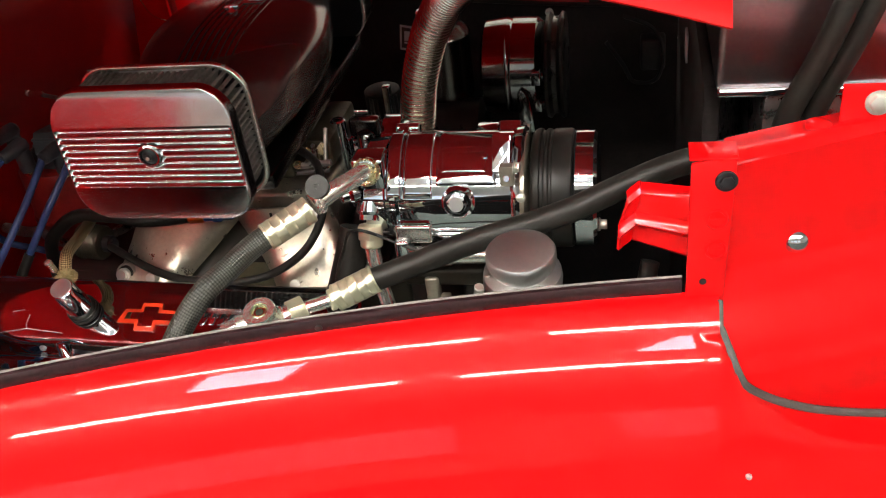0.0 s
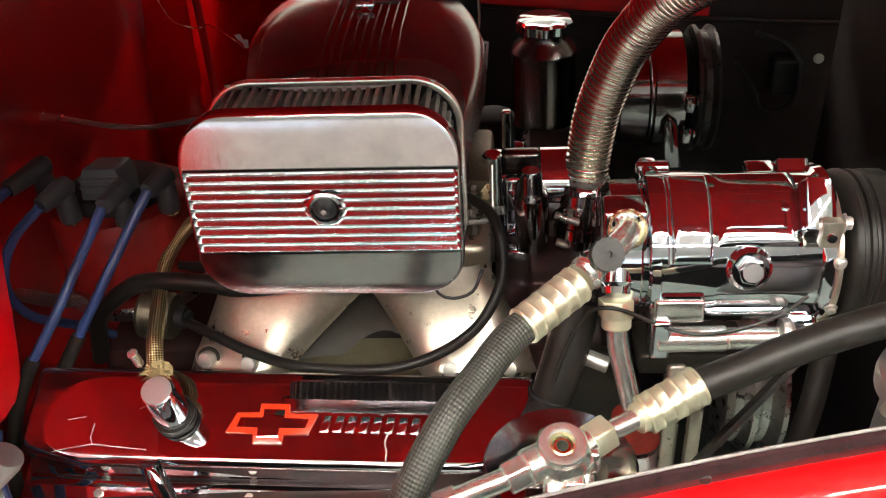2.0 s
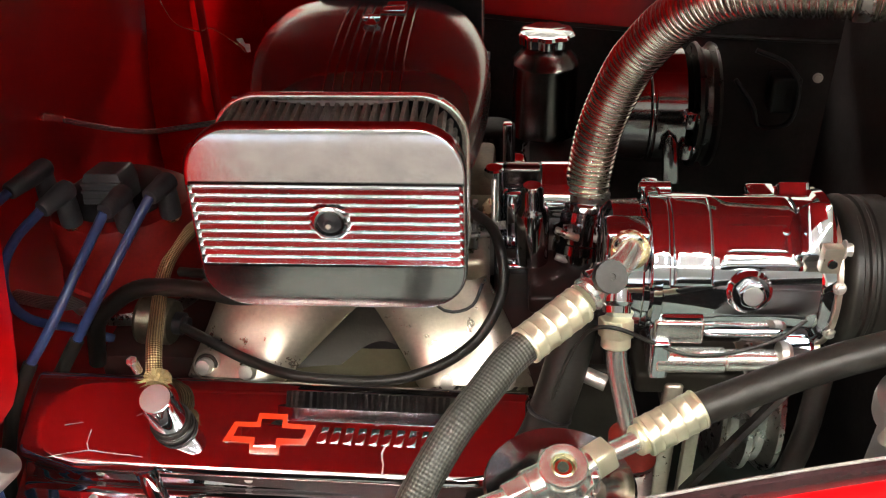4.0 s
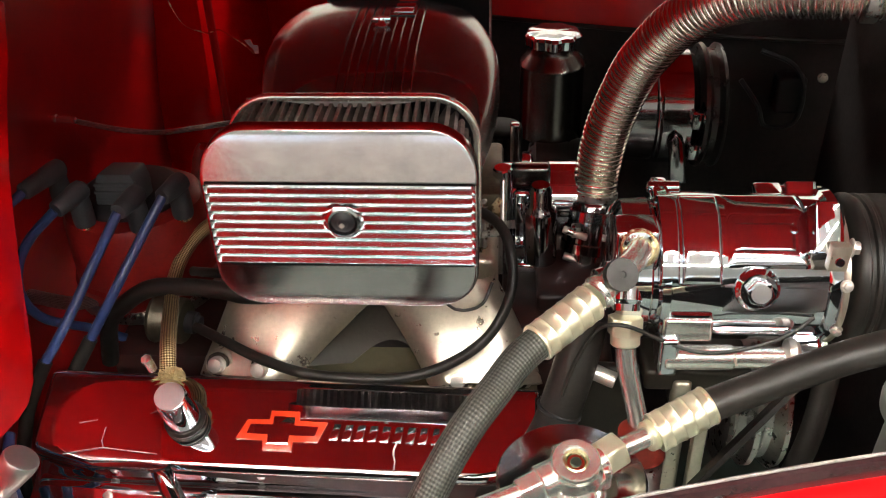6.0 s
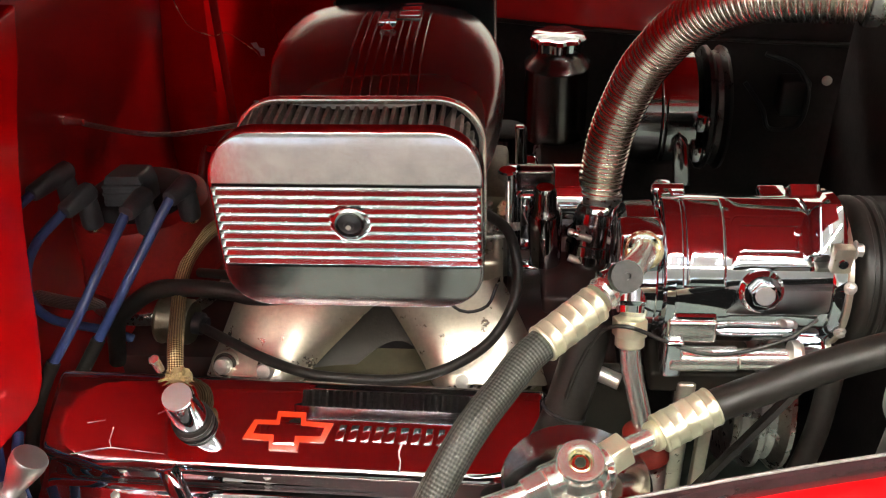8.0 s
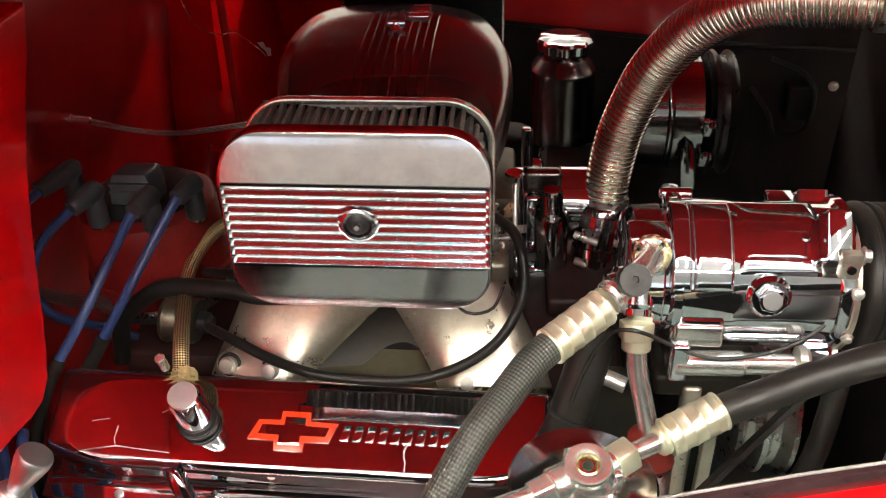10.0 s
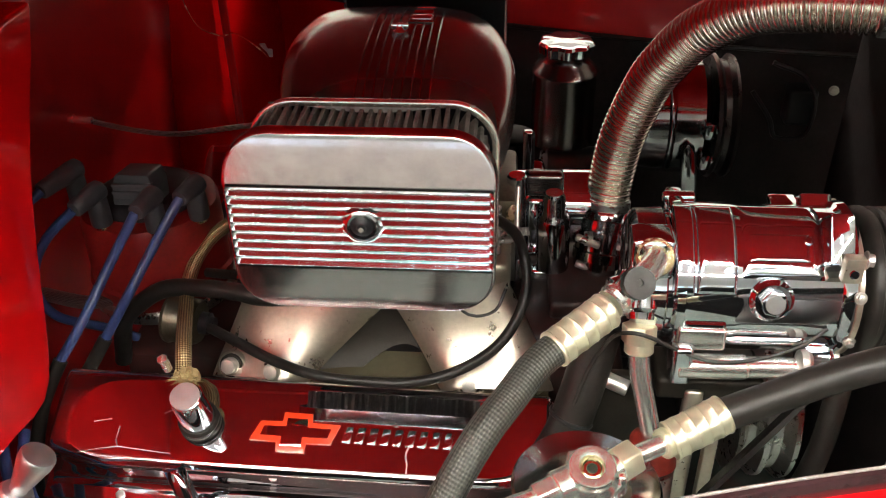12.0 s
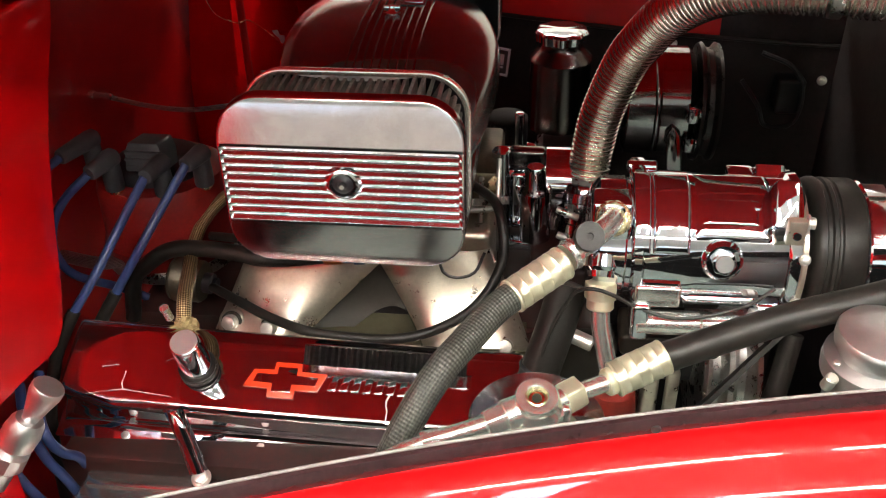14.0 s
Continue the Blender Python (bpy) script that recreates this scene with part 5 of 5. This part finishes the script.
    part("elbow_ring", lathe((-0.2815, 0.862, 0.9435), (-0.2850, 0.840, 0.9570), [(0, 0.0155), (0.004, 0.0172), (0.009, 0.0172), (0.011, 0.0160), (0.010, 0.0142), (0.002, 0.0135)], 36), BRASS, c, "brass ring")
    part("lower_port", lathe((-0.288, 0.868, 0.898), (-0.289, 0.845, 0.868), [(0, 0.016), (0.012, 0.0165), (0.016, 0.013), (0.022, 0.0125)], 28), CHROME, c)
    part("port_nut", lathe((-0.300, 0.865, 0.915), (-0.325, 0.85, 0.915), [(0, 0.012), (0.008, 0.013), (0.012, 0.009), (0.02, 0.009), (0.022, 0.006)], 20), CHROME, c)


def crimp(a, b, r):
    """Crimped ferrule: five pressed bands with flats, between raised rings."""
    bm = bmesh.new()
    u, v, w = axis_frame(a, b)
    d = (Vector(b) - Vector(a)).length
    n, k = 40, 50
    rows = []
    for i in range(k + 1):
        s = i / k
        band = s * 5
        inside = math.sin(math.pi * (band % 1)) ** 0.5 if 0.04 < s < 0.96 else 0
        row = []
        for j in range(n):
            t = 2 * math.pi * j / n
            flat = 0.035 + 0.085 * max(0, math.cos(4 * t + 0.5 * math.pi * (int(band) % 2))) ** 0.7
            rr = r * (1 - flat * inside) * (0.965 if i in (0, k) else 1)
            row.append(bm.verts.new(Vector(a) + w * d * s + (u * math.cos(t) + v * math.sin(t)) * rr))
        rows.append(row)
    for p, q in zip(rows, rows[1:]):
        for j in range(n):
            bm.faces.new((p[j], p[(j + 1) % n], q[(j + 1) % n], q[j]))
    bm.faces.new(rows[0])
    bm.faces.new(rows[-1])
    return bm


def ac_hoses():
    h = thing("suction_hose", (-0.40, 0.70, 0.80), "thick black fabric-braided refrigerant hose with crimped brass-coloured ferrule", "hose")
    part("elbow", sweep([(-0.2795, 0.872, 0.938), (-0.2830, 0.850, 0.9500), (-0.2877, 0.835, 0.9535), (-0.297, 0.818, 0.9545), (-0.3107, 0.802, 0.952), (-0.3248, 0.788, 0.946)], 0.0108, 24, 0.003), SATIN, h, "satin bent tube")
    part("collar", lathe((-0.318, 0.795, 0.949), (-0.3400, 0.774, 0.9415), [(0, 0.0115), (0.002, 0.0145), (0.006, 0.0150), (0.009, 0.0125), (0.012, 0.0135)], 28), SATIN, h)
    part("ferrule", crimp((-0.3290, 0.783, 0.9440), (-0.3720, 0.747, 0.930), 0.0160), ZINC, h, "crimped pale brass ferrule")
    part("hose", sweep([(-0.3665, 0.752, 0.932), (-0.386, 0.733, 0.925), (-0.4045, 0.707, 0.9155), (-0.424, 0.678, 0.906), (-0.444, 0.652, 0.882), (-0.462, 0.632, 0.848), (-0.478, 0.62, 0.80), (-0.49, 0.615, 0.72), (-0.50, 0.615, 0.60)], 0.0132, 24, 0.005), BRAID_BLACK, h, "woven black jacket")
    part("service_cap", lathe((-0.312, 0.785, 0.968), (-0.306, 0.755, 0.992), [(0, 0.007), (0.012, 0.007), (0.013, 0.0125), (0.022, 0.0130), (0.024, 0.0125), (0.0242, 0.0028), (0.0225, 0.0025), (0.0225, 0)], 28, 14, 0.02), RUBBER, h, "black knurled service cap")
    # liquid line: pipe, tee and smooth hose
    d = thing("discharge_hose", (-0.2, 0.72, 0.85), "smooth black refrigerant hose with crimped ferrule", "hose")
    part("ferrule", crimp((-0.2433, 0.712, 0.9029), (-0.2849, 0.694, 0.8897), 0.0155), ZINC, d, "crimped pale brass ferrule")
    part("hose", sweep([(-0.250, 0.709, 0.901), (-0.2242, 0.717, 0.9075), (-0.2034, 0.722, 0.9139), (-0.1747, 0.728, 0.9236), (-0.143, 0.732, 0.9349), (-0.1163, 0.735, 0.943), (-0.085, 0.738, 0.952), (-0.04, 0.745, 0.966), (0.01, 0.758, 0.985), (0.062, 0.772, 1.001), (0.12, 0.79, 1.005), (0.16, 0.82, 0.99), (0.17, 0.84, 0.94)], 0.0128, 20), RUBBER, d, "smooth black rubber")
    part("tube", rod((-0.283, 0.695, 0.890), (-0.322, 0.672, 0.889), 0.0075, 0.0005, 20), SATIN, d)
    part("stop_ring", rod((-0.2855, 0.6937, 0.8896), (-0.291, 0.6905, 0.8894), 0.0118, 0.001, 24), ZINC, d)
    t = thing("filter_drier", (-0.35, 0.665, 0.60), "polished receiver drier with a silver service tee on top", "drier")
    c = Vector((-0.346, 0.672, 0.866))
    part("canister", lathe(c - Vector((0, 0, 0.27)), c, [(0, 0), (0, 0.044), (0.01, 0.050), (0.250, 0.050), (0.258, 0.056), (0.266, 0.0565), (0.269, 0.0545), (0.272, 0.040), (0.274, 0.030), (0.275, 0)], 56), ALU, t, "polished round top")
    a = Vector((-0.347, 0.650, 0.885))
    w = Vector((0.0, -0.25, 0.96)).normalized()
    part("tee_body", lathe(a, a + w, [(-0.02, 0.015), (-0.004, 0.020), (0.010, 0.021), (0.016, 0.0195), (0.019, 0.0165), (0.0225, 0.0158), (0.0235, 0.0170), (0.0285, 0.0172), (0.030, 0.0162), (0.0305, 0.0125), (0.0295, 0.0092), (0.0262, 0.0085), (0.026, 0)], 44), SATIN, t, "silver tee body")
    part("tee_hex", prism(hexagon(0.0235), 0.017, frame_from(a - w * 0.002, w, (1, 0.3, 0)), 0.003), SATIN, t, "faceted silver body")
    for an in (20, 110, 200, 290):
        q = a + Vector((0.021 * math.cos(radians(an)), 0.021 * math.sin(radians(an)), 0.002))
        part("lobe", block(q - Vector((0.008, 0.008, 0.012)), q + Vector((0.008, 0.008, 0.008)), 0.004, 3), SATIN, t)
    part("port_ring", lathe(a + w * 0.0262, a + w, [(0, 0.0080), (0.0015, 0.0080), (0.002, 0.0070), (0.0005, 0.0060)], 28), BRASS, t)
    part("valve_core", rod(a + w * 0.0255, a + w * 0.0280, 0.0040, 0.001, 14), IRON, t)
    part("nut", prism(hexagon(0.0145), 0.018, frame_from((-0.3275, 0.6655, 0.8895), (0.78, 0.62, 0.05), (0.1, 0, 1)), 0.0015), ZINC, t, "olive zinc hex nut")
    part("neck", rod((-0.345, 0.652, 0.888), (-0.325, 0.667, 0.890), 0.0115, 0.001, 22), SATIN, t)
    part("outlet_nut", prism(hexagon(0.0125), 0.022, frame_from((-0.366, 0.640, 0.895), (-0.86, -0.42, -0.2), (0.1, 0, 1)), 0.0015), SATIN, t)
    part("outlet_neck", rod((-0.35, 0.648, 0.897), (-0.372, 0.637, 0.894), 0.0135, 0.001, 24), SATIN, t)
    part("outlet_tube", sweep([(-0.38, 0.633, 0.892), (-0.41, 0.622, 0.887), (-0.44, 0.612, 0.880), (-0.47, 0.600, 0.868), (-0.50, 0.595, 0.84), (-0.52, 0.595, 0.78)], 0.0078, 16), SATIN, t, "thin silver tube")
    part("flare_nut", prism(hexagon(0.0105), 0.016, frame_from((-0.418, 0.619, 0.885), (-0.9, -0.3, -0.2), (0, 0.1, 1)), 0.001), SATIN, t)
    for x, y in ((-0.352, 0.632), (-0.333, 0.640)):
        part("side_port", lathe((x, y + 0.01, 0.893), (x, y - 0.02, 0.872), [(0, 0.006), (0.012, 0.006), (0.013, 0.009), (0.026, 0.0085), (0.027, 0.005)], 20), SATIN, t)
    # bent pipe from the lower port
    b = thing("bent_pipe", (-0.285, 0.83, 0.72), "satin bent aluminium pipe with a zinc hex fitting", "pipe")
    part("hex_fitting", prism(hexagon(0.0165), 0.017, frame_from((-0.2885, 0.853, 0.876), (0.0, -0.35, -0.94), (1, 0.2, 0)), 0.0015), ZINC, b, "pale zinc hex fitting")
    part("collar", rod((-0.288, 0.848, 0.862), (-0.288, 0.843, 0.850), 0.0135, 0.002), ZINC, b)
    part("pipe", sweep([(-0.288, 0.846, 0.858), (-0.286, 0.838, 0.835), (-0.279, 0.828, 0.805), (-0.272, 0.82, 0.775), (-0.268, 0.815, 0.74)], 0.0095, 18), SATIN, b)
    part("dust_ring", lathe((-0.269, 0.818, 0.772), (-0.267, 0.813, 0.735), [(0, 0.016), (0.003, 0.0215), (0.03, 0.0225), (0.034, 0.018)], 28), RED_OXIDE, b, "dark red plastic ring")
    part("coil_spring", lathe((-0.267, 0.813, 0.738), (-0.266, 0.81, 0.66), [(i * 0.0045, 0.017 if i % 2 else 0.021) for i in range(14)], 20), STEEL, b)
    solo("clutch_wire", sweep([(-0.325, 0.845, 0.845), (-0.312, 0.838, 0.874), (-0.295, 0.832, 0.882), (-0.275, 0.836, 0.872), (-0.255, 0.838, 0.860), (-0.225, 0.832, 0.853), (-0.19, 0.832, 0.856), (-0.15, 0.838, 0.868), (-0.125, 0.85, 0.88)], 0.0019, 8), RUBBER, "thin black wire along the compressor", "wire")
    solo("drop_wire", sweep([(-0.325, 0.845, 0.845), (-0.335, 0.84, 0.82), (-0.345, 0.835, 0.78), (-0.35, 0.83, 0.74)], 0.0022, 8), RUBBER, "thin black wire hanging below the compressor", "wire")


def water_side():
    f = thing("radiator_hose", (-0.29, 1.12, 0.86), "flexible ribbed stainless steel radiator hose", "hose")
    path = [(-0.2925, 1.142, 0.832), (-0.2914, 1.145, 0.8463), (-0.2887, 1.15, 0.8702), (-0.2806, 1.15, 0.9208), (-0.2594, 1.145, 0.985), (-0.242, 1.135, 1.0188), (-0.2218, 1.12, 1.0509), (-0.1937, 1.09, 1.0823), (-0.1652, 1.06, 1.1021), (-0.1286, 1.03, 1.1142), (-0.0862, 1.01, 1.1189), (-0.02, 1.0, 1.118), (0.05, 1.0, 1.11), (0.104, 1.0, 1.10)]
    pitch = 0.0064
    part("corrugated_tube", sweep(path, 0.0262, 36, 0.00064, lambda s: 0.0200 + 0.0066 * abs(math.sin(math.pi * s / pitch)) ** 0.85), STEEL_RIB, f, "ribbed stainless tube", 70)
    for p, q in (((-0.2926, 1.1415, 0.826), (-0.2918, 1.1435, 0.838)), ((-0.085, 1.01, 1.119), (-0.073, 1.008, 1.119))):
        part("clamp_band", rod(p, q, 0.0275, 0.001, 32), STEEL, f, "steel clamp band")
    t = thing("thermostat_housing", (-0.32, 1.09, 0.79), "chrome thermostat housing with rubber sleeve and clamp screws", "housing")
    part("sleeve", lathe((-0.304, 1.10, 0.722), (-0.2925, 1.1415, 0.832), [(0, 0.026), (0.01, 0.029), (0.085, 0.031), (0.108, 0.031), (0.112, 0.029), (0.113, 0.0262), (0.105, 0.0255)], 40), SHADED_CHROME, t, "polished neck with dark reflections in its colour")
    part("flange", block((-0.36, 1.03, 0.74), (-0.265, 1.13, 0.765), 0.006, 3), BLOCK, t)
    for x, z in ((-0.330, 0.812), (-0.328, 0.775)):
        part("clamp_band", lathe((-0.3035 + (z - 0.73) * 0.104, 1.10 + (z - 0.73) * 0.377, z - 0.006), (-0.302 + (z - 0.73) * 0.104, 1.105 + (z - 0.73) * 0.377, z + 0.008), [(0, 0.0305), (0.001, 0.0325), (0.012, 0.0325), (0.013, 0.0305)], 36), SHADED_CHROME, t)
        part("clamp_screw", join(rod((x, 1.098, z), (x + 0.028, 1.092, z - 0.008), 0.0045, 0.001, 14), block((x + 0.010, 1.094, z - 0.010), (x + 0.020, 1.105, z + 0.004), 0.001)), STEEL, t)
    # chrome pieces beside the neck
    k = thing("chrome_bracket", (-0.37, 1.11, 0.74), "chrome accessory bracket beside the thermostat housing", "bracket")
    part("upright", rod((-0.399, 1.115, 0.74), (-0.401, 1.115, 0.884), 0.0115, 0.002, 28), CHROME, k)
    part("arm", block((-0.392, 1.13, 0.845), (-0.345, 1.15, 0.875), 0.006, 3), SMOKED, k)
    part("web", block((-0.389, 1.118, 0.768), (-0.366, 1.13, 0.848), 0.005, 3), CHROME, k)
    part("canister", lathe((-0.355, 1.10, 0.765), (-0.358, 1.10, 0.875), [(0, 0.012), (0.004, 0.019), (0.07, 0.020), (0.076, 0.017), (0.08, 0.014), (0.10, 0.013), (0.105, 0.010)], 32), SHADED_CHROME, k, "dark chrome canister")
    part("water_neck", lathe((-0.425, 1.165, 0.815), (-0.29, 1.165, 0.815), [(0, 0.02), (0.002, 0.040), (0.010, 0.044), (0.04, 0.044), (0.045, 0.038), (0.075, 0.038), (0.080, 0.046), (0.12, 0.046), (0.125, 0.03)], 48), CHROME, k, "chrome water neck")
    part("lower_web", block((-0.395, 1.09, 0.752), (-0.34, 1.11, 0.766), 0.004, 3), CHROME, k)
    g = thing("fluted_cap", (-0.405, 1.36, 0.74), "chrome fluted oil filler breather on the far valve cover", "breather")
    part("body", lathe((-0.405, 1.37, 0.73), (-0.405, 1.37, 0.9), [(0, 0.028), (0.002, 0.030), (0.075, 0.030), (0.078, 0.027)], 88, 22, 0.045), PLASTIC, g, "dark fluted body")
    part("lid", lathe((-0.405, 1.37, 0.804), (-0.405, 1.37, 0.9), [(0, 0.029), (0.002, 0.031), (0.006, 0.0305), (0.008, 0.027), (0.0085, 0)], 40), UNDERCOAT, g)
    part("side_post", block((-0.392, 1.325, 0.74), (-0.378, 1.338, 0.835), 0.003, 3), CHROME, g)
    r = thing("fluid_reservoir", (-0.33, 1.50, 0.70), "dark polished power steering reservoir with scalloped chrome cap", "reservoir")
    p = Vector((-0.327, 1.545, 0.713))
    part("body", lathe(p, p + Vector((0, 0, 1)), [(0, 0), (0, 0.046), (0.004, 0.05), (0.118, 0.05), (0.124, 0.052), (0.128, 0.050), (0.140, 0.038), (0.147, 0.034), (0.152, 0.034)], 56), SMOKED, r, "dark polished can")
    part("cap", lathe(p + Vector((0, 0, 0.152)), p + Vector((0, 0, 1)), [(0, 0.036), (0.003, 0.041), (0.016, 0.042), (0.020, 0.039), (0.0215, 0.034), (0.0215, 0)], 72, 9, 0.05), CHROME, r, "scalloped chrome cap")
    part("pump", lathe((-0.36, 1.5, 0.66), (-0.2, 1.5, 0.66), [(0, 0.05), (0.01, 0.06), (0.10, 0.06), (0.11, 0.05)], 40), BLACK, r)
    a = thing("alternator", (-0.18, 1.42, 0.70), "chromed alternator on the far side of the engine", "alternator")
    # alternator chrome is darkened to carry the far side's shade
    part("case", lathe((-0.235, 1.44, 0.812), (0, 1.44, 0.812), [(0, 0.03), (0.002, 0.065), (0.008, 0.080), (0.045, 0.084), (0.048, 0.082), (0.052, 0.082), (0.055, 0.084), (0.095, 0.083), (0.105, 0.074), (0.108, 0.04)], 56), SHADED_CHROME, a, "chrome case")
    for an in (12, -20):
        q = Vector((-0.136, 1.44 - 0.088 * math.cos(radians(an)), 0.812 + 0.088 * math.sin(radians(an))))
        part("lug", join(block(q - Vector((0.008, 0.011, 0.012)), q + Vector((0.008, 0.011, 0.012)), 0.003), rod(q - Vector((0.01, 0, 0)), q + Vector((0.012, 0, 0)), 0.007)), SHADED_CHROME, a)
    part("brace", prism([(0, 0), (0.024, 0), (0.016, 0.06), (0.002, 0.075), (-0.006, 0.06)], 0.012, frame_from((-0.165, 1.352, 0.735), (0, -1, 0.1)), 0.002), SHADED_CHROME, a, "chrome brace")
    part("pulley", lathe((-0.125, 1.44, 0.812), (0, 1.44, 0.812), [(0, 0.03), (0.001, 0.088), (0.006, 0.090), (0.012, 0.082), (0.020, 0.082), (0.026, 0.090), (0.031, 0.088), (0.032, 0.02)], 56), BLACK, a, "black pulley")
    # lower hose, pulleys and brackets below the compressor
    solo("lower_radiator_hose", sweep([(-0.318, 0.885, 0.85), (-0.326, 0.87, 0.82), (-0.337, 0.853, 0.785), (-0.352, 0.838, 0.742), (-0.377, 0.826, 0.70), (-0.41, 0.82, 0.65), (-0.44, 0.82, 0.58)], 0.0205, 24), RUBBER, "thick black lower radiator hose", "hose")
    solo("cable_tie", lathe((-0.343, 0.847, 0.767), (-0.348, 0.842, 0.753), [(0, 0.0218), (0.001, 0.0226), (0.003, 0.0226), (0.004, 0.0218)], 28), PLASTIC, "black cable tie round the hose", "tie")
    q = thing("crank_pulley", (-0.13, 0.96, 0.60), "dark steel belt pulley at the front of the engine", "pulley")
    part("rim", lathe((-0.165, 0.985, 0.68), (0, 0.985, 0.68), [(0, 0.03), (0.004, 0.085), (0.008, 0.088), (0.014, 0.080), (0.022, 0.080), (0.030, 0.090), (0.036, 0.090), (0.042, 0.081), (0.050, 0.081), (0.060, 0.092), (0.066, 0.090), (0.068, 0.02)], 64), STEEL, q)
    part("hub", rod((-0.21, 0.985, 0.68), (-0.09, 0.985, 0.68), 0.028, 0.004), BLACK, q)
    solo("drive_belt", sheet(lambda u, v: (mix(-0.225, -0.10, u) + 0.004 * v, 0.79 + 0.06 * u + 0.02 * v, mix(0.72, 0.845, u) - 0.012 * v), lin(0, 1, 8), lin(0, 1, 3), 0.005), RUBBER, "flat black drive belt", "belt")
    z = thing("mount_bracket", (-0.25, 0.88, 0.64), "pale cast compressor mounting bracket", "bracket")
    part("leg", block((-0.235, 0.86, 0.60), (-0.217, 0.875, 0.79), 0.004, 3), CAST, z)
    part("foot", block((-0.262, 0.865, 0.775), (-0.16, 0.92, 0.80), 0.005, 3), IRON, z)
    part("post", block((-0.213, 0.842, 0.62), (-0.200, 0.855, 0.775), 0.003, 2), CAST, z)
    part("stay", block((-0.335, 0.885, 0.64), (-0.262, 0.90, 0.785), 0.006, 3), IRON, z)
    part("bolt", join(rod((-0.312, 0.87, 0.795), (-0.29, 0.862, 0.790), 0.008, 0.001), hex_bolt((-0.312, 0.87, 0.795), (-0.9, 0.3, 0.1), 0.009, 0.006)), BOLT, z)
    for x in (-0.155, -0.02):
        solo("lower_hose", sweep([(x, 0.80, 0.60), (x + 0.02, 0.81, 0.68), (x + 0.045, 0.83, 0.75), (x + 0.06, 0.86, 0.82)], 0.011, 14), RUBBER, "black hose below the compressor", "hose", "hoses below the compressor")
    # filler with a flat aluminium cap near the fender
    m = thing("filler_neck", (-0.085, 0.70, 0.80), "aluminium filler neck with a flat polished screw cap", "filler")
    b = Vector((-0.086, 0.702, 0.835))
    w = Vector((0.0, -0.07, 0.99)).normalized()
    part("neck", lathe(b, b + w, [(-0.1, 0.030), (0.07, 0.030), (0.074, 0.033), (0.076, 0.0385), (0.085, 0.0395), (0.092, 0.0385), (0.094, 0.034), (0.096, 0.029), (0.104, 0.029)], 48), BRUSHED, m, "flanged aluminium neck")
    part("cap", lathe(b + w * 0.103, b + w, [(0, 0.030), (0.001, 0.0335), (0.006, 0.0345), (0.013, 0.0345), (0.0155, 0.0330), (0.0165, 0.0305), (0.0168, 0)], 56), BRUSHED, m, "flat polished cap")
    for an in (200, 300, 60):
        q2 = b + w * 0.0935 + Vector((0.035 * math.cos(radians(an)), 0.035 * math.sin(radians(an)), 0))
        part("rivet", rod(q2, q2 + w * 0.003, 0.0028, 0.0006, 10), BOLT, m)
    part("latch", rod((-0.127, 0.672, 0.915), (-0.125, 0.668, 0.928), 0.005, 0.001, 12), BOLT, m)
    # bits on the far side
    for (x, y, zz, rr) in ((0.104, 1.585, 0.792, 0.006), (-0.137, 1.64, 0.83, 0.006)):
        solo("panel_bolt", hex_bolt((x, y, zz), (-0.2, -1, 0.2), rr, 0.004), BOLT, "small bright bolt on the far inner panel", "bolt", "far panel bolts")
    solo("marker_lens", lathe((0.037, 1.66, 0.824), (0.03, 1.62, 0.83), [(0, 0.006), (0.004, 0.0055), (0.006, 0)], 12), ENAMEL, "tiny red lens on the far inner panel", "lens")
    solo("far_wiring", sweep([(-0.03, 1.56, 0.80), (0.0, 1.55, 0.76), (0.02, 1.56, 0.72), (0.06, 1.55, 0.73), (0.07, 1.56, 0.78), (0.05, 1.57, 0.82), (0.0, 1.58, 0.84)], 0.004, 8), PLASTIC, "loose dark wiring loop on the far side", "wiring")
    dec = thing("panel_sticker", (-0.437, 1.717, 0.735), "small pale grey framed sticker on the black far panel", "sticker")
    face = frame_from((-0.4365, 1.7165, 0.7605), (-0.32, -0.93, 0.17), (0.05, 0, 1))
    part("backing", prism(rounded_rect(0.0205, 0.0265, 0.002, 3), 0.001, face, 0.0002), COIL, dec)
    lift = Vector((-0.32, -0.93, 0.17)).normalized() * 0.0012
    for sx, sz, w, h in ((0, 0.0235, 0.0195, 0.0022), (0, -0.0235, 0.0195, 0.0022), (-0.0178, 0, 0.0022, 0.021), (0.0178, 0, 0.0022, 0.021), (0, 0.004, 0.009, 0.010), (0, -0.010, 0.009, 0.0018)):
        at = face @ Vector((sx, sz, 0)) + lift
        part("print", prism(rounded_rect(w, h, 0.0006, 2), 0.0006, Matrix.Translation(at - face.translation) @ face, 0.0001), MARKER, dec, "pale printed frame")
    solo("far_relay", block((0.03, 1.56, 0.74), (0.075, 1.60, 0.80), 0.006, 3), PLASTIC, "small black relay box on the far panel", "relay")


room()
for sy in (-0.8, -2.15, 4.2):
    for sx in (-4.3, -3.0, -1.7, -0.4, 0.9, 2.2):
        strip_light(sx, sy, 1.14)
cool_panel(-0.42, -1.30)
cool_panel(0.90, -1.40)
for gx in (-3.2, 0.0, 3.2):
    garage_window(gx)
car_shell()
hood()
bay()
engine_block()
valve_cover(1)
valve_cover(-1)
hold_down()
breather()
intake()
air_cleaner()
distributor()
wires()
compressor()
ac_hoses()
water_side()
